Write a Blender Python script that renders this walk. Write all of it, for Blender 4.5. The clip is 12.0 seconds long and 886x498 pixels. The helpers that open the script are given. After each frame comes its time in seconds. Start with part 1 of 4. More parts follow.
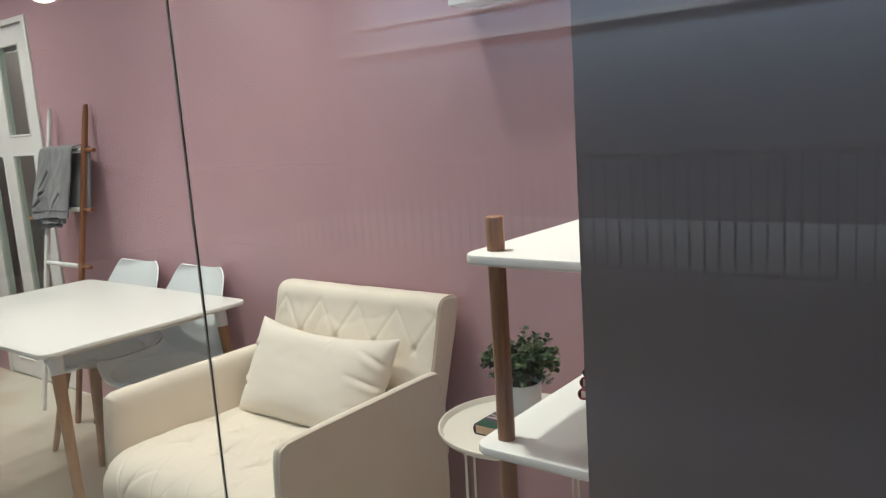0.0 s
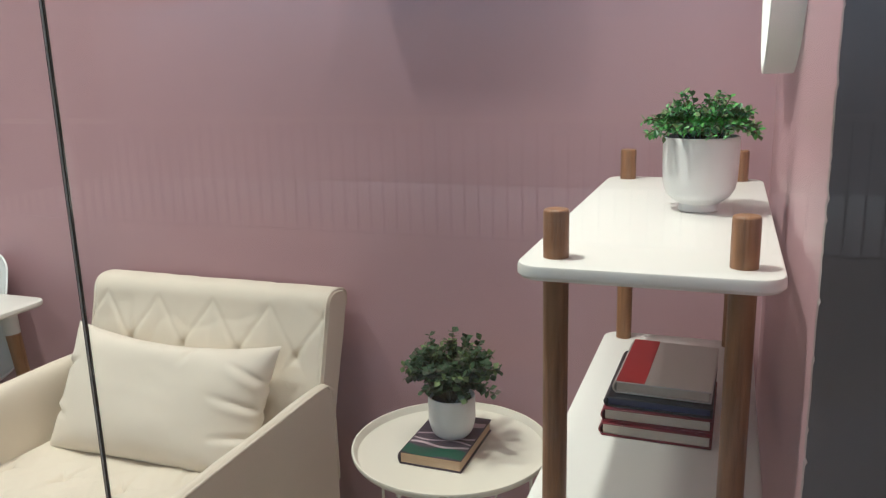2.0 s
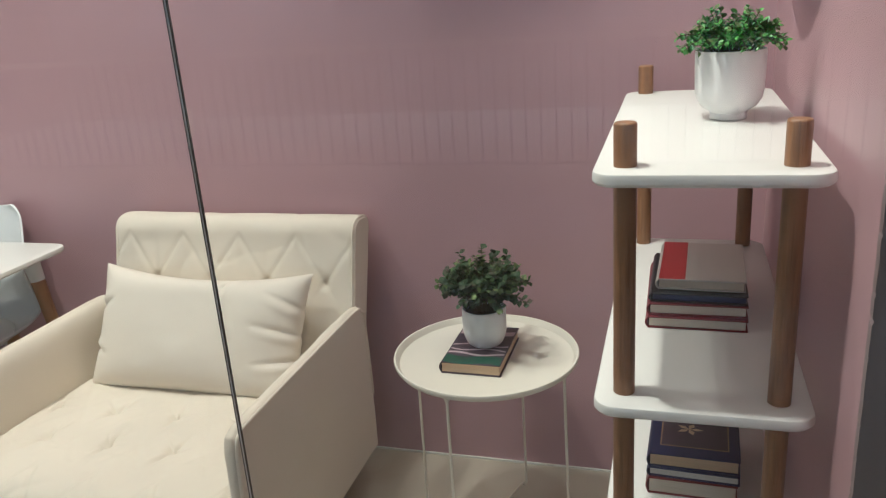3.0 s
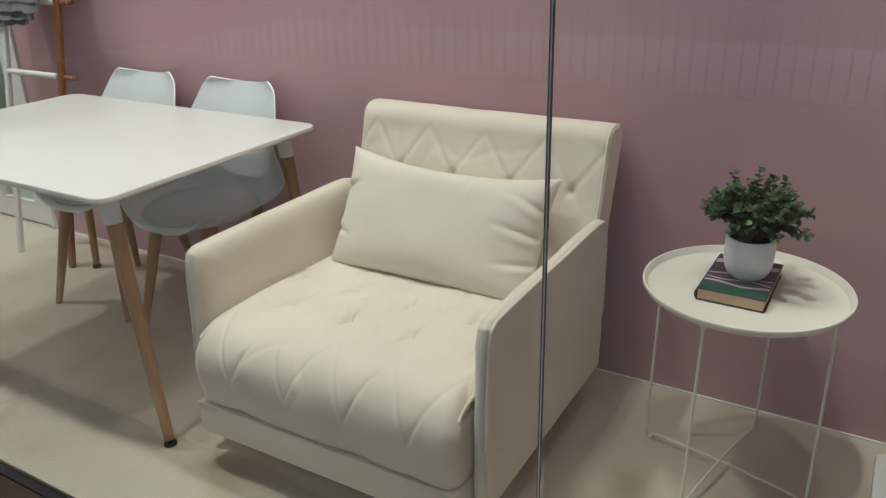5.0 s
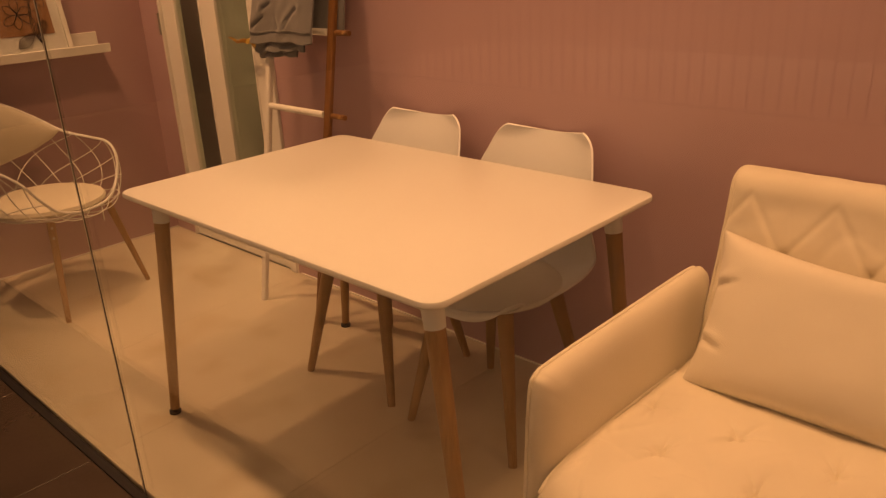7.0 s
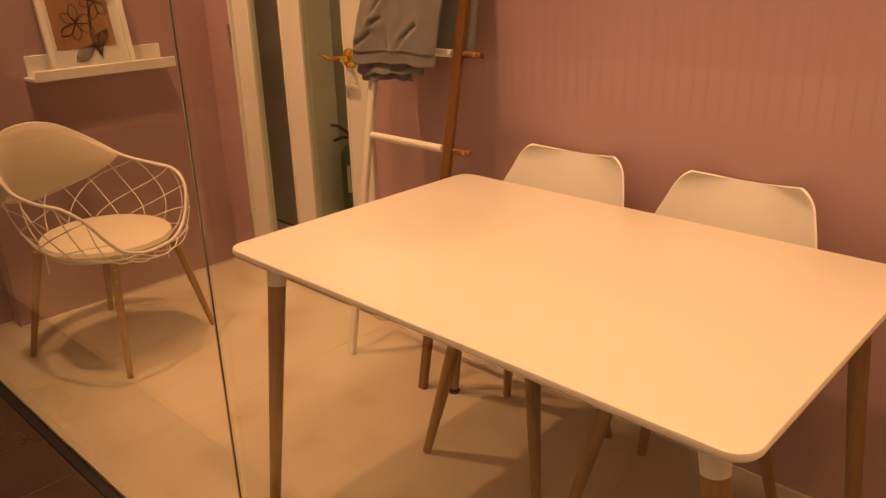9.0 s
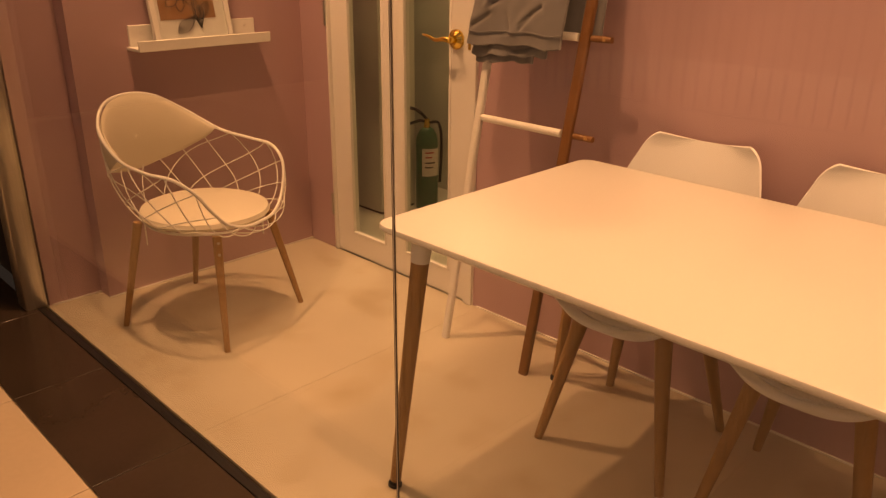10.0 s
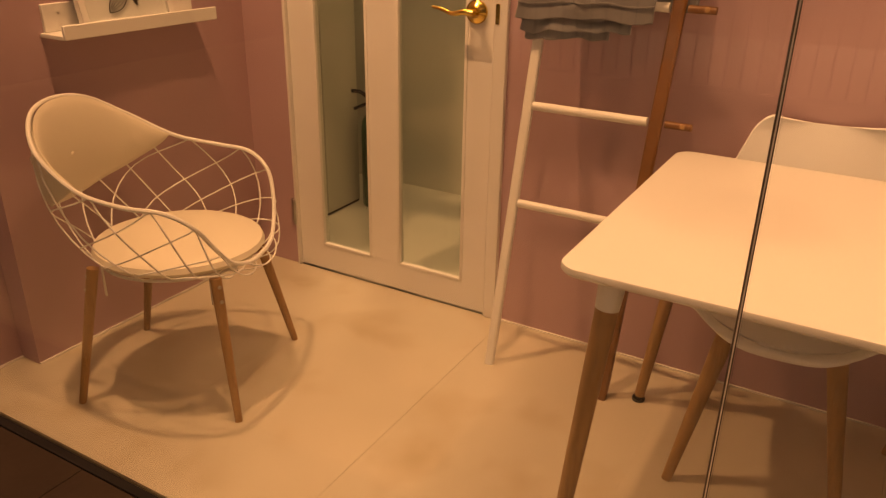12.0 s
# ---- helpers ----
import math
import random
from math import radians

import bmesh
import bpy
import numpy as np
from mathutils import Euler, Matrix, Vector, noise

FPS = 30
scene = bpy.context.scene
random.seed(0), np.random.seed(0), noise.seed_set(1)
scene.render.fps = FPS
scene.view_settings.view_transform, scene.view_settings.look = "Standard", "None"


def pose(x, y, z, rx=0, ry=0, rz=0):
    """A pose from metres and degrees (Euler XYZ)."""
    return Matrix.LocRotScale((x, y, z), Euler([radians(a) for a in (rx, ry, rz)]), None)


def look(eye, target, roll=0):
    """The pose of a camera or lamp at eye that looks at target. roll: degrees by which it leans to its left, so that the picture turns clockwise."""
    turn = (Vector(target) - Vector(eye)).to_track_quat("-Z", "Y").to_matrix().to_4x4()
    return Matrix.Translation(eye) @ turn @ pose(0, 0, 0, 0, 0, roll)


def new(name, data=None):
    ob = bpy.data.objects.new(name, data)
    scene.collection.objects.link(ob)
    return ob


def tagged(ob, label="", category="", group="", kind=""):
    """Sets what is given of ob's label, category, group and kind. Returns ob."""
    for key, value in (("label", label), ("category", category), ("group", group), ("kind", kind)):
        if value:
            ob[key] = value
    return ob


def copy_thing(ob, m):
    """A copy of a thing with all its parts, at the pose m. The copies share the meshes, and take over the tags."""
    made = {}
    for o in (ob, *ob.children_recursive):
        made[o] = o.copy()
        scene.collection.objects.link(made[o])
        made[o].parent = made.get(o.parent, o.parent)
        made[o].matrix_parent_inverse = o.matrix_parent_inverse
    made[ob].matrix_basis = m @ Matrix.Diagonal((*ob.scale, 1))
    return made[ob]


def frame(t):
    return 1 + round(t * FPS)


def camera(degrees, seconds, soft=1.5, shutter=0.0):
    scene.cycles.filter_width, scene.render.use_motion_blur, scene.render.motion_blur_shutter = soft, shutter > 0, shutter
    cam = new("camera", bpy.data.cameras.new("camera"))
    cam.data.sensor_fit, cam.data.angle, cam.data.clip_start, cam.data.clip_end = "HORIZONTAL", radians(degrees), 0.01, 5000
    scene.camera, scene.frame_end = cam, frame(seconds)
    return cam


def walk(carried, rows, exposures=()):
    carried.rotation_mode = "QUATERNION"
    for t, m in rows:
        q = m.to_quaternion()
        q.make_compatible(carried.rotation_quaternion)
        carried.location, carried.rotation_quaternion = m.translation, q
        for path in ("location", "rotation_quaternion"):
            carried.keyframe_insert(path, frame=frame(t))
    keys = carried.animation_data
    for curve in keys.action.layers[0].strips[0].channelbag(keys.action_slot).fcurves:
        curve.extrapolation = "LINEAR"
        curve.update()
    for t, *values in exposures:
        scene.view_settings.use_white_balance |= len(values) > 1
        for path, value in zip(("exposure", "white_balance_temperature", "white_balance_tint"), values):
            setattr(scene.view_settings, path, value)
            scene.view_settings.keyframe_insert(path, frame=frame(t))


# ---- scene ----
cam = camera(59.6, 12.0, 1.2)
PATH = [
    (0, (0.392, 0.277, 1.417), (-0.818, 1.836, 1.095), -3.9),
    (0.5, (0.22, 0.325, 1.436), (-0.948, 1.931, 1.197), -3.2),
    (1, (0.077, 0.424, 1.434), (-1.059, 2.037, 1.107), -3.4),
    (1.5, (-0.033, 0.486, 1.419), (-0.993, 2.2, 1.047), -1.7),
    (2, (-0.178, 0.472, 1.418), (-0.857, 2.299, 0.971), -1.5),
    (2.5, (-0.277, 0.378, 1.42), (-0.838, 2.227, 0.902), -2.0),
    (2.7, (-0.296, 0.352, 1.442), (-0.848, 2.188, 0.871), -3.4),
    (4.3, (-0.363, 0.224, 1.373), (-1.064, 1.945, 0.634), -2.1),
    (4.5, (-0.399, 0.225, 1.373), (-1.175, 1.905, 0.614), -1.8),
    (5, (-0.537, 0.286, 1.359), (-1.48, 1.868, 0.579), -1.5),
    (5.5, (-0.728, 0.434, 1.369), (-1.743, 1.963, 0.574), -0.5),
    (6, (-0.881, 0.471, 1.364), (-2.078, 1.841, 0.533), -0.1),
    (6.5, (-1.099, 0.485, 1.37), (-2.349, 1.836, 0.588), -1.3),
    (7, (-1.266, 0.484, 1.369), (-2.553, 1.83, 0.64), -2.7),
    (7.2, (-1.322, 0.499, 1.357), (-2.592, 1.853, 0.613), -2.2),
    (8.8, (-1.791, 0.628, 1.358), (-3.088, 1.963, 0.627), -1.3),
    (9, (-1.877, 0.516, 1.38), (-3.17, 1.867, 0.671), -1.5),
    (9.5, (-1.961, 0.338, 1.374), (-3.284, 1.667, 0.677), -2.6),
    (10, (-2.113, 0.301, 1.356), (-3.422, 1.624, 0.624), 0.5),
    (10.5, (-2.355, 0.33, 1.371), (-3.744, 1.616, 0.724), -0.8),
    (11, (-2.578, 0.33, 1.356), (-3.904, 1.691, 0.733), 0.3),
    (11.5, (-2.826, 0.246, 1.358), (-3.853, 1.823, 0.68), -1.2),
    (12, (-2.987, 0.222, 1.329), (-3.896, 1.808, 0.519), 0.9),
]
EXPOSURES = [(0, 0.34, 4320, -7), (0.6, 0.28, 4320, -7), (4.6, 0.18, 4300, -6), (5.0, 0.0, 4250, -8), (5.5, -0.06, 5350, 2), (6.0, -0.20, 7600, 14), (6.5, -0.38, 13500, 31), (7.2, -0.58, 14000, 37), (8.9, -0.34, 14000, 38), (9.5, -0.16, 14000, 38), (10.0, -0.26, 14000, 39), (10.5, -0.04, 14000, 39), (11.0, -0.04, 14000, 39), (11.5, -0.22, 14000, 38), (12.0, -0.34, 14000, 36)]
walk(cam, [(t, look(eye, target, roll)) for t, eye, target, roll in PATH], EXPOSURES)

# ---- world and light ----
world = bpy.data.worlds.new("world")
scene.world = world
world.use_nodes = True
world.node_tree.nodes["Background"].inputs[0].default_value = (0.9, 0.95, 1.0, 1)
world.node_tree.nodes["Background"].inputs[1].default_value = 0.02

WARM = (1.0, 0.685, 0.437)


def spot_lamp(name, eye, target, watts, cone=100, blend=0.6, size=0.03, colour=WARM):
    data = bpy.data.lights.new(name, "SPOT")
    data.energy, data.spot_size, data.spot_blend = watts, radians(cone), blend
    data.shadow_soft_size, data.color = size, colour
    ob = new(name, data)
    ob.matrix_world = look(eye, target)
    return ob


def area_lamp(name, eye, target, watts, sx, sy, colour=WARM):
    data = bpy.data.lights.new(name, "AREA")
    data.shape, data.size, data.size_y, data.energy, data.color = "RECTANGLE", sx, sy, watts, colour
    ob = new(name, data)
    ob.matrix_world = look(eye, target)
    return ob


CEIL = 3.22
# each spot: x and y on the ceiling, the point aimed at, watts, cone
SPOTS = [
    (-4.75, 1.42, (-4.84, 1.77, 0), 180, 104),
    (-3.78, 1.46, (-3.78, 1.81, 0), 108, 96),
    (-2.25, 1.38, (-2.25, 1.36, 0), 135, 96),
    (-1.62, 1.52, (-1.62, 1.62, 0), 48, 96),
    (-0.98, 1.34, (-0.02, 1.72, 1.20), 200, 58),
    (-2.52, 1.97, (-2.52, 1.98, 0), 52, 96),
    (-1.48, 1.93, (-1.48, 1.90, 0), 58, 104),
    (-0.55, 1.93, (-0.55, 1.85, 0), 40, 104),
]
for sx, sy, aim, watts, cone in SPOTS:
    spot_lamp("display_spot", (sx, sy, CEIL - 0.03), aim, watts, cone, 1.0, 0.05)
# the frosted globe over the table
GLOBE = (-2.823, 1.91, 2.075)
# corridor light behind the glass
area_lamp("corridor_light", (-2.8, -1.2, 3.55), (-2.8, -1.2, 0), 21, 7.0, 0.5, (1.0, 0.74, 0.51))
area_lamp("cove_light", (-2.8, -6.7, 3.3), (-2.8, -7.5, 2.6), 290, 11.0, 0.3, (0.97, 0.91, 0.95))
area_lamp("back_room_light", (-5.0, 3.0, 2.7), (-5.0, 3.0, 0), 22, 0.6, 0.5, (1.0, 0.80, 0.55))

# ---- materials ----


def mat(name, colour, rough=0.5, metal=0.0, vary=0.06, scale=6.0, fine=90.0, bump=0.05, dist=0.002, random_by=0.0, coat=0.0, sheen=0.0, stretch=None, stain=None, spread=0.07):
    m = bpy.data.materials.new(name)
    m.use_nodes = True
    nt = m.node_tree
    b = nt.nodes["Principled BSDF"]
    b.inputs["Metallic"].default_value = metal
    b.inputs["Coat Weight"].default_value = coat
    if sheen:
        b.inputs["Sheen Weight"].default_value = sheen
    tc = nt.nodes.new("ShaderNodeTexCoord")
    mp = nt.nodes.new("ShaderNodeMapping")
    mp.inputs["Scale"].default_value = stretch or (1, 1, 1)
    nt.links.new(tc.outputs["Object"], mp.inputs["Vector"])
    n1 = nt.nodes.new("ShaderNodeTexNoise")
    n1.inputs["Scale"].default_value, n1.inputs["Detail"].default_value = scale, 5
    n2 = nt.nodes.new("ShaderNodeTexNoise")
    n2.inputs["Scale"].default_value, n2.inputs["Detail"].default_value = fine, 3
    for n in (n1, n2):
        nt.links.new(mp.outputs["Vector"], n.inputs["Vector"])
    add = nt.nodes.new("ShaderNodeMath")
    add.operation = "MULTIPLY_ADD"
    add.inputs[1].default_value = 0.35
    nt.links.new(n2.outputs["Fac"], add.inputs[0])
    nt.links.new(n1.outputs["Fac"], add.inputs[2])
    ramp = nt.nodes.new("ShaderNodeMapRange")
    ramp.inputs["From Min"].default_value, ramp.inputs["From Max"].default_value = 0.4, 0.95
    ramp.inputs["To Min"].default_value, ramp.inputs["To Max"].default_value = 1 - vary, 1 + vary
    nt.links.new(add.outputs[0], ramp.inputs["Value"])
    value = ramp.outputs[0]
    if random_by:
        info = nt.nodes.new("ShaderNodeObjectInfo")
        rr = nt.nodes.new("ShaderNodeMapRange")
        rr.inputs["To Min"].default_value, rr.inputs["To Max"].default_value = 1 - random_by, 1 + random_by
        nt.links.new(info.outputs["Random"], rr.inputs["Value"])
        mul = nt.nodes.new("ShaderNodeMath")
        mul.operation = "MULTIPLY"
        nt.links.new(value, mul.inputs[0])
        nt.links.new(rr.outputs[0], mul.inputs[1])
        value = mul.outputs[0]
    mix = nt.nodes.new("ShaderNodeVectorMath")
    mix.operation = "SCALE"
    mix.inputs[0].default_value = colour[:3]
    nt.links.new(value, mix.inputs["Scale"])
    out = mix.outputs[0]
    if stain:
        n3 = nt.nodes.new("ShaderNodeTexNoise")
        n3.inputs["Scale"].default_value, n3.inputs["Detail"].default_value = stain[1], 6
        nt.links.new(tc.outputs["Object"], n3.inputs["Vector"])
        sr = nt.nodes.new("ShaderNodeMapRange")
        sr.inputs["From Min"].default_value, sr.inputs["From Max"].default_value = 0.52, 0.75
        nt.links.new(n3.outputs["Fac"], sr.inputs["Value"])
        mc = nt.nodes.new("ShaderNodeMix")
        mc.data_type = "RGBA"
        mc.inputs["B"].default_value = (*stain[0], 1)
        nt.links.new(sr.outputs[0], mc.inputs["Factor"])
        nt.links.new(out, mc.inputs["A"])
        out = mc.outputs["Result"]
    nt.links.new(out, b.inputs["Base Color"])
    rr = nt.nodes.new("ShaderNodeMapRange")
    rr.inputs["To Min"].default_value, rr.inputs["To Max"].default_value = max(0.02, rough - spread), min(1, rough + spread)
    nt.links.new(n1.outputs["Fac"], rr.inputs["Value"])
    nt.links.new(rr.outputs[0], b.inputs["Roughness"])
    if bump:
        bp = nt.nodes.new("ShaderNodeBump")
        bp.inputs["Strength"].default_value, bp.inputs["Distance"].default_value = bump, dist
        nt.links.new(add.outputs[0], bp.inputs["Height"])
        nt.links.new(bp.outputs[0], b.inputs["Normal"])
    return m


def glow(name, colour, strength):
    m = bpy.data.materials.new(name)
    m.use_nodes = True
    nt = m.node_tree
    b = nt.nodes["Principled BSDF"]
    b.inputs["Base Color"].default_value = (*colour, 1)
    b.inputs["Emission Color"].default_value = (*colour, 1)
    b.inputs["Emission Strength"].default_value = strength
    return m


def pane_mat(name, tint, rough=0.0):
    m = bpy.data.materials.new(name)
    m.use_nodes = True
    nt = m.node_tree
    nt.nodes.remove(nt.nodes["Principled BSDF"])
    tr = nt.nodes.new("ShaderNodeBsdfTransparent")
    tr.inputs[0].default_value = (*tint, 1)
    gl = nt.nodes.new("ShaderNodeBsdfGlossy")
    gl.inputs["Roughness"].default_value = rough
    lw = nt.nodes.new("ShaderNodeLayerWeight")
    pw = nt.nodes.new("ShaderNodeMath")
    pw.operation = "POWER"
    pw.inputs[1].default_value = 5.0
    nt.links.new(lw.outputs["Facing"], pw.inputs[0])
    fr = nt.nodes.new("ShaderNodeMath")
    fr.operation = "MULTIPLY_ADD"
    fr.inputs[1].default_value, fr.inputs[2].default_value = 0.94, 0.04
    nt.links.new(pw.outputs[0], fr.inputs[0])
    mx = nt.nodes.new("ShaderNodeMixShader")
    nt.links.new(fr.outputs[0], mx.inputs[0])
    nt.links.new(tr.outputs[0], mx.inputs[1])
    nt.links.new(gl.outputs[0], mx.inputs[2])
    nt.links.new(mx.outputs[0], nt.nodes["Material Output"].inputs["Surface"])
    return m


M_WALL = mat("mauve_paint", (0.485, 0.318, 0.348), 0.40, vary=0.035, scale=2.5, fine=160, bump=0.012, dist=0.0005, stain=((0.460, 0.298, 0.330), 2.4))
# both ceilings are out of view; dark grey keeps bounced light low
M_CEIL = mat("low_bounce_ceiling", (0.16, 0.155, 0.15), 0.7, vary=0.03)
M_TILE = mat("cream_floor_tile", (0.57, 0.52, 0.425), 0.32, vary=0.07, scale=3.0, fine=40, bump=0.03, random_by=0.025, stain=((0.47, 0.395, 0.285), 4.5))
M_GROUT = mat("floor_grout", (0.51, 0.445, 0.345), 0.8)
M_BEAD = mat("white_sealant", (0.78, 0.76, 0.72), 0.5)
M_DARKTILE = mat("dark_brown_tile", (0.046, 0.033, 0.026), 0.22, vary=0.15, scale=4, fine=60, bump=0.03, random_by=0.08)
M_TANTILE = mat("tan_floor_tile", (0.56, 0.47, 0.36), 0.25, vary=0.06, scale=3, fine=50, bump=0.02, random_by=0.04)
M_BLACK = mat("black_metal", (0.02, 0.02, 0.022), 0.35, metal=0.3)
M_STEEL = mat("brushed_steel", (0.62, 0.60, 0.57), 0.32, metal=1.0, vary=0.08, stretch=(30, 30, 1))
M_PILLAR = mat("dark_grey_paint", (0.235, 0.192, 0.192), 0.34, vary=0.08, scale=4, fine=70, bump=0.06)
M_WHITE = mat("white_lacquer", (0.77, 0.76, 0.725), 0.33, spread=0.015, vary=0.02, scale=3, fine=120, bump=0.015)
M_WHITEPAINT = mat("white_paint", (0.80, 0.79, 0.76), 0.42, vary=0.03, scale=5, fine=120, bump=0.05)
M_PLASTIC = mat("white_plastic", (0.78, 0.80, 0.81), 0.34, vary=0.02, bump=0.02)
M_CREAMMETAL = mat("cream_metal", (0.80, 0.76, 0.66), 0.38, vary=0.02, bump=0.02)
M_LINEN = mat("cream_fabric", (0.73, 0.665, 0.555), 0.85, vary=0.05, scale=8, fine=700, bump=0.25, dist=0.0008, sheen=0.25)
M_PILLOW = mat("cream_pillow_fabric", (0.75, 0.69, 0.59), 0.85, vary=0.05, scale=8, fine=800, bump=0.3, dist=0.0008, sheen=0.25)
M_VINYL = mat("cream_vinyl", (0.74, 0.69, 0.58), 0.5, vary=0.04, scale=10, fine=300, bump=0.08, dist=0.001)
M_SEATPAD = mat("grey_seat_pad", (0.64, 0.65, 0.65), 0.5, vary=0.04, bump=0.06)
M_BEECH = mat("beech_wood", (0.34, 0.188, 0.085), 0.45, vary=0.22, scale=9, fine=60, bump=0.08, stretch=(14, 14, 1.2), random_by=0.06)
M_OAK = mat("brown_wood_post", (0.25, 0.13, 0.058), 0.40, vary=0.38, scale=10, fine=70, bump=0.1, stretch=(16, 16, 1.0), random_by=0.05)
M_LADDER = mat("warm_ladder_wood", (0.20, 0.085, 0.032), 0.42, vary=0.22, scale=10, fine=70, bump=0.1, stretch=(16, 16, 1.0))
M_GREY = mat("grey_fleece", (0.165, 0.165, 0.175), 0.95, vary=0.12, scale=14, fine=420, bump=0.3, dist=0.0010, sheen=0.4)
M_BRASS = mat("polished_brass", (0.80, 0.55, 0.18), 0.18, metal=1.0, vary=0.05)
M_HINGE = mat("dull_steel", (0.45, 0.43, 0.40), 0.4, metal=1.0)
M_POT = mat("white_ceramic", (0.80, 0.80, 0.79), 0.32, vary=0.03, scale=12, fine=60, bump=0.06)
M_SOIL = mat("dark_soil", (0.03, 0.022, 0.015), 0.95, vary=0.4, fine=200, bump=0.6)
M_LEAF = mat("bright_green_leaf", (0.11, 0.30, 0.045), 0.42, vary=0.45, scale=30, fine=200, bump=0.05)
M_LEAFDEEP = mat("deep_green_leaf", (0.035, 0.125, 0.022), 0.42, vary=0.4, scale=30, fine=200, bump=0.05)
M_LEAFD = mat("dark_green_leaf", (0.032, 0.062, 0.020), 0.65, vary=0.55, scale=26, fine=200, bump=0.05, stain=((0.075, 0.035, 0.035), 24))
M_LEAFP = mat("pale_green_leaf", (0.14, 0.19, 0.06), 0.6, vary=0.3, scale=26, fine=200, bump=0.05)
M_STEM = mat("plant_stem", (0.10, 0.085, 0.035), 0.7)
M_PAPER = mat("book_paper", (0.62, 0.56, 0.46), 0.9, vary=0.12, scale=6, fine=300, bump=0.3, stretch=(1, 1, 14))
M_PAPERB = mat("aged_paper", (0.56, 0.42, 0.27), 0.9, vary=0.15, scale=6, fine=300, bump=0.3, stretch=(1, 1, 14))
M_RED = mat("red_cloth", (0.42, 0.028, 0.032), 0.5, vary=0.1, fine=400, bump=0.15)
M_MAROON = mat("maroon_cover", (0.16, 0.018, 0.028), 0.45, vary=0.1)
M_NAVY = mat("navy_cover", (0.018, 0.024, 0.095), 0.4, vary=0.1)
M_BLACKCOVER = mat("black_cover", (0.022, 0.022, 0.028), 0.4, vary=0.1)
M_WHITECOVER = mat("white_book_cover", (0.62, 0.59, 0.55), 0.4, vary=0.03)
M_TEAL = mat("dark_green_print", (0.02, 0.075, 0.045), 0.4, vary=0.3, scale=20)
M_DUSK = mat("dark_mauve_print", (0.065, 0.045, 0.065), 0.4, vary=0.3, scale=25)
M_PINKPRINT = mat("pale_pink_print", (0.55, 0.44, 0.47), 0.4, vary=0.1, scale=25)
M_GOLDLINE = mat("faded_gold_print", (0.35, 0.22, 0.12), 0.5, vary=0.4, scale=40)
M_ARTMAT = mat("white_art_paper", (0.74, 0.73, 0.72), 0.6, vary=0.02)
M_ARTBLUE = mat("pale_art_paper", (0.66, 0.70, 0.74), 0.5, vary=0.02)
M_ARTBROWN = mat("terracotta_print", (0.34, 0.165, 0.085), 0.7, vary=0.06)
M_INK = mat("dark_ink", (0.025, 0.015, 0.012), 0.7, vary=0.1)
M_EXT = mat("green_enamel", (0.018, 0.105, 0.055), 0.3, vary=0.06)
M_ROOM = mat("pale_back_room_paint", (0.60, 0.61, 0.56), 0.6, vary=0.05, scale=2)
M_CONCRETE = mat("pale_concrete", (0.55, 0.55, 0.50), 0.5, vary=0.12, scale=5, fine=40)
M_MALL = mat("corridor_paint", (0.30, 0.27, 0.25), 0.6, vary=0.05)
M_MALLTAN = mat("corridor_cornice", (0.60, 0.47, 0.33), 0.6, vary=0.05)
M_DARKWALL = mat("dark_corridor_wall", (0.035, 0.03, 0.028), 0.3, vary=0.1)
M_MIRROR = mat("mirror_glass", (0.90, 0.91, 0.91), 0.02, metal=1.0, vary=0.0, bump=0.0)
M_GLASS = pane_mat("shop_glass", (0.97, 0.985, 0.975))
M_DOORGLASS = pane_mat("door_glass", (0.90, 0.93, 0.89))
M_SEAM = mat("glass_edge", (0.13, 0.12, 0.105), 0.18, metal=0.2, vary=0.2, scale=8, coat=0.5)
# whitish base colour carries the highlight of the polished edge
M_SEAMLIT = mat("glass_edge_highlight", (0.75, 0.74, 0.70), 0.2, metal=0.15, vary=0.25, scale=6)
M_GLOBE = glow("frosted_globe", (1.0, 0.72, 0.47), 6.0)
M_DOWN = glow("downlight_lens", (1.0, 0.74, 0.5), 14.0)

# ---- mesh tools ----


def part(name, bm, material, parent=None, label="", smooth=True, at=None):
    me = bpy.data.meshes.new(name)
    bmesh.ops.recalc_face_normals(bm, faces=bm.faces[:])
    bm.to_mesh(me)
    bm.free()
    for i, m in enumerate(material if isinstance(material, (list, tuple)) else [material]):
        me.materials.append(m)
    if smooth:
        me.shade_smooth()
        me.set_sharp_from_angle(angle=radians(38))
    ob = new(name, me)
    if parent:
        ob.parent = parent
    if at is not None:
        ob.matrix_basis = at
    if label:
        ob["label"] = label
    return ob


def thing(name, label, category, at=None, group="", kind=""):
    ob = new(name)
    ob.empty_display_size = 0.05
    if at is not None:
        ob.matrix_basis = at
    return tagged(ob, label, category, group, kind)


def box(bm, lo, hi, bevel=0.0, seg=2, m=None, mi=0):
    c = [(a + b) / 2 for a, b in zip(lo, hi)]
    s = [max(1e-5, b - a) for a, b in zip(lo, hi)]
    mat4 = (m or Matrix.Identity(4)) @ Matrix.Translation(c) @ Matrix.Diagonal((*s, 1))
    r = bmesh.ops.create_cube(bm, size=1, matrix=mat4)
    vs = r["verts"]
    fs = {f for v in vs for f in v.link_faces}
    for f in fs:
        f.material_index = mi
    if bevel:
        es = list({e for v in vs for e in v.link_edges})
        bmesh.ops.bevel(bm, geom=es, offset=bevel, segments=seg, profile=0.5, affect="EDGES")
    return bm


def boxed(lo, hi, bevel=0.0, seg=2, m=None):
    return box(bmesh.new(), lo, hi, bevel, seg, m)


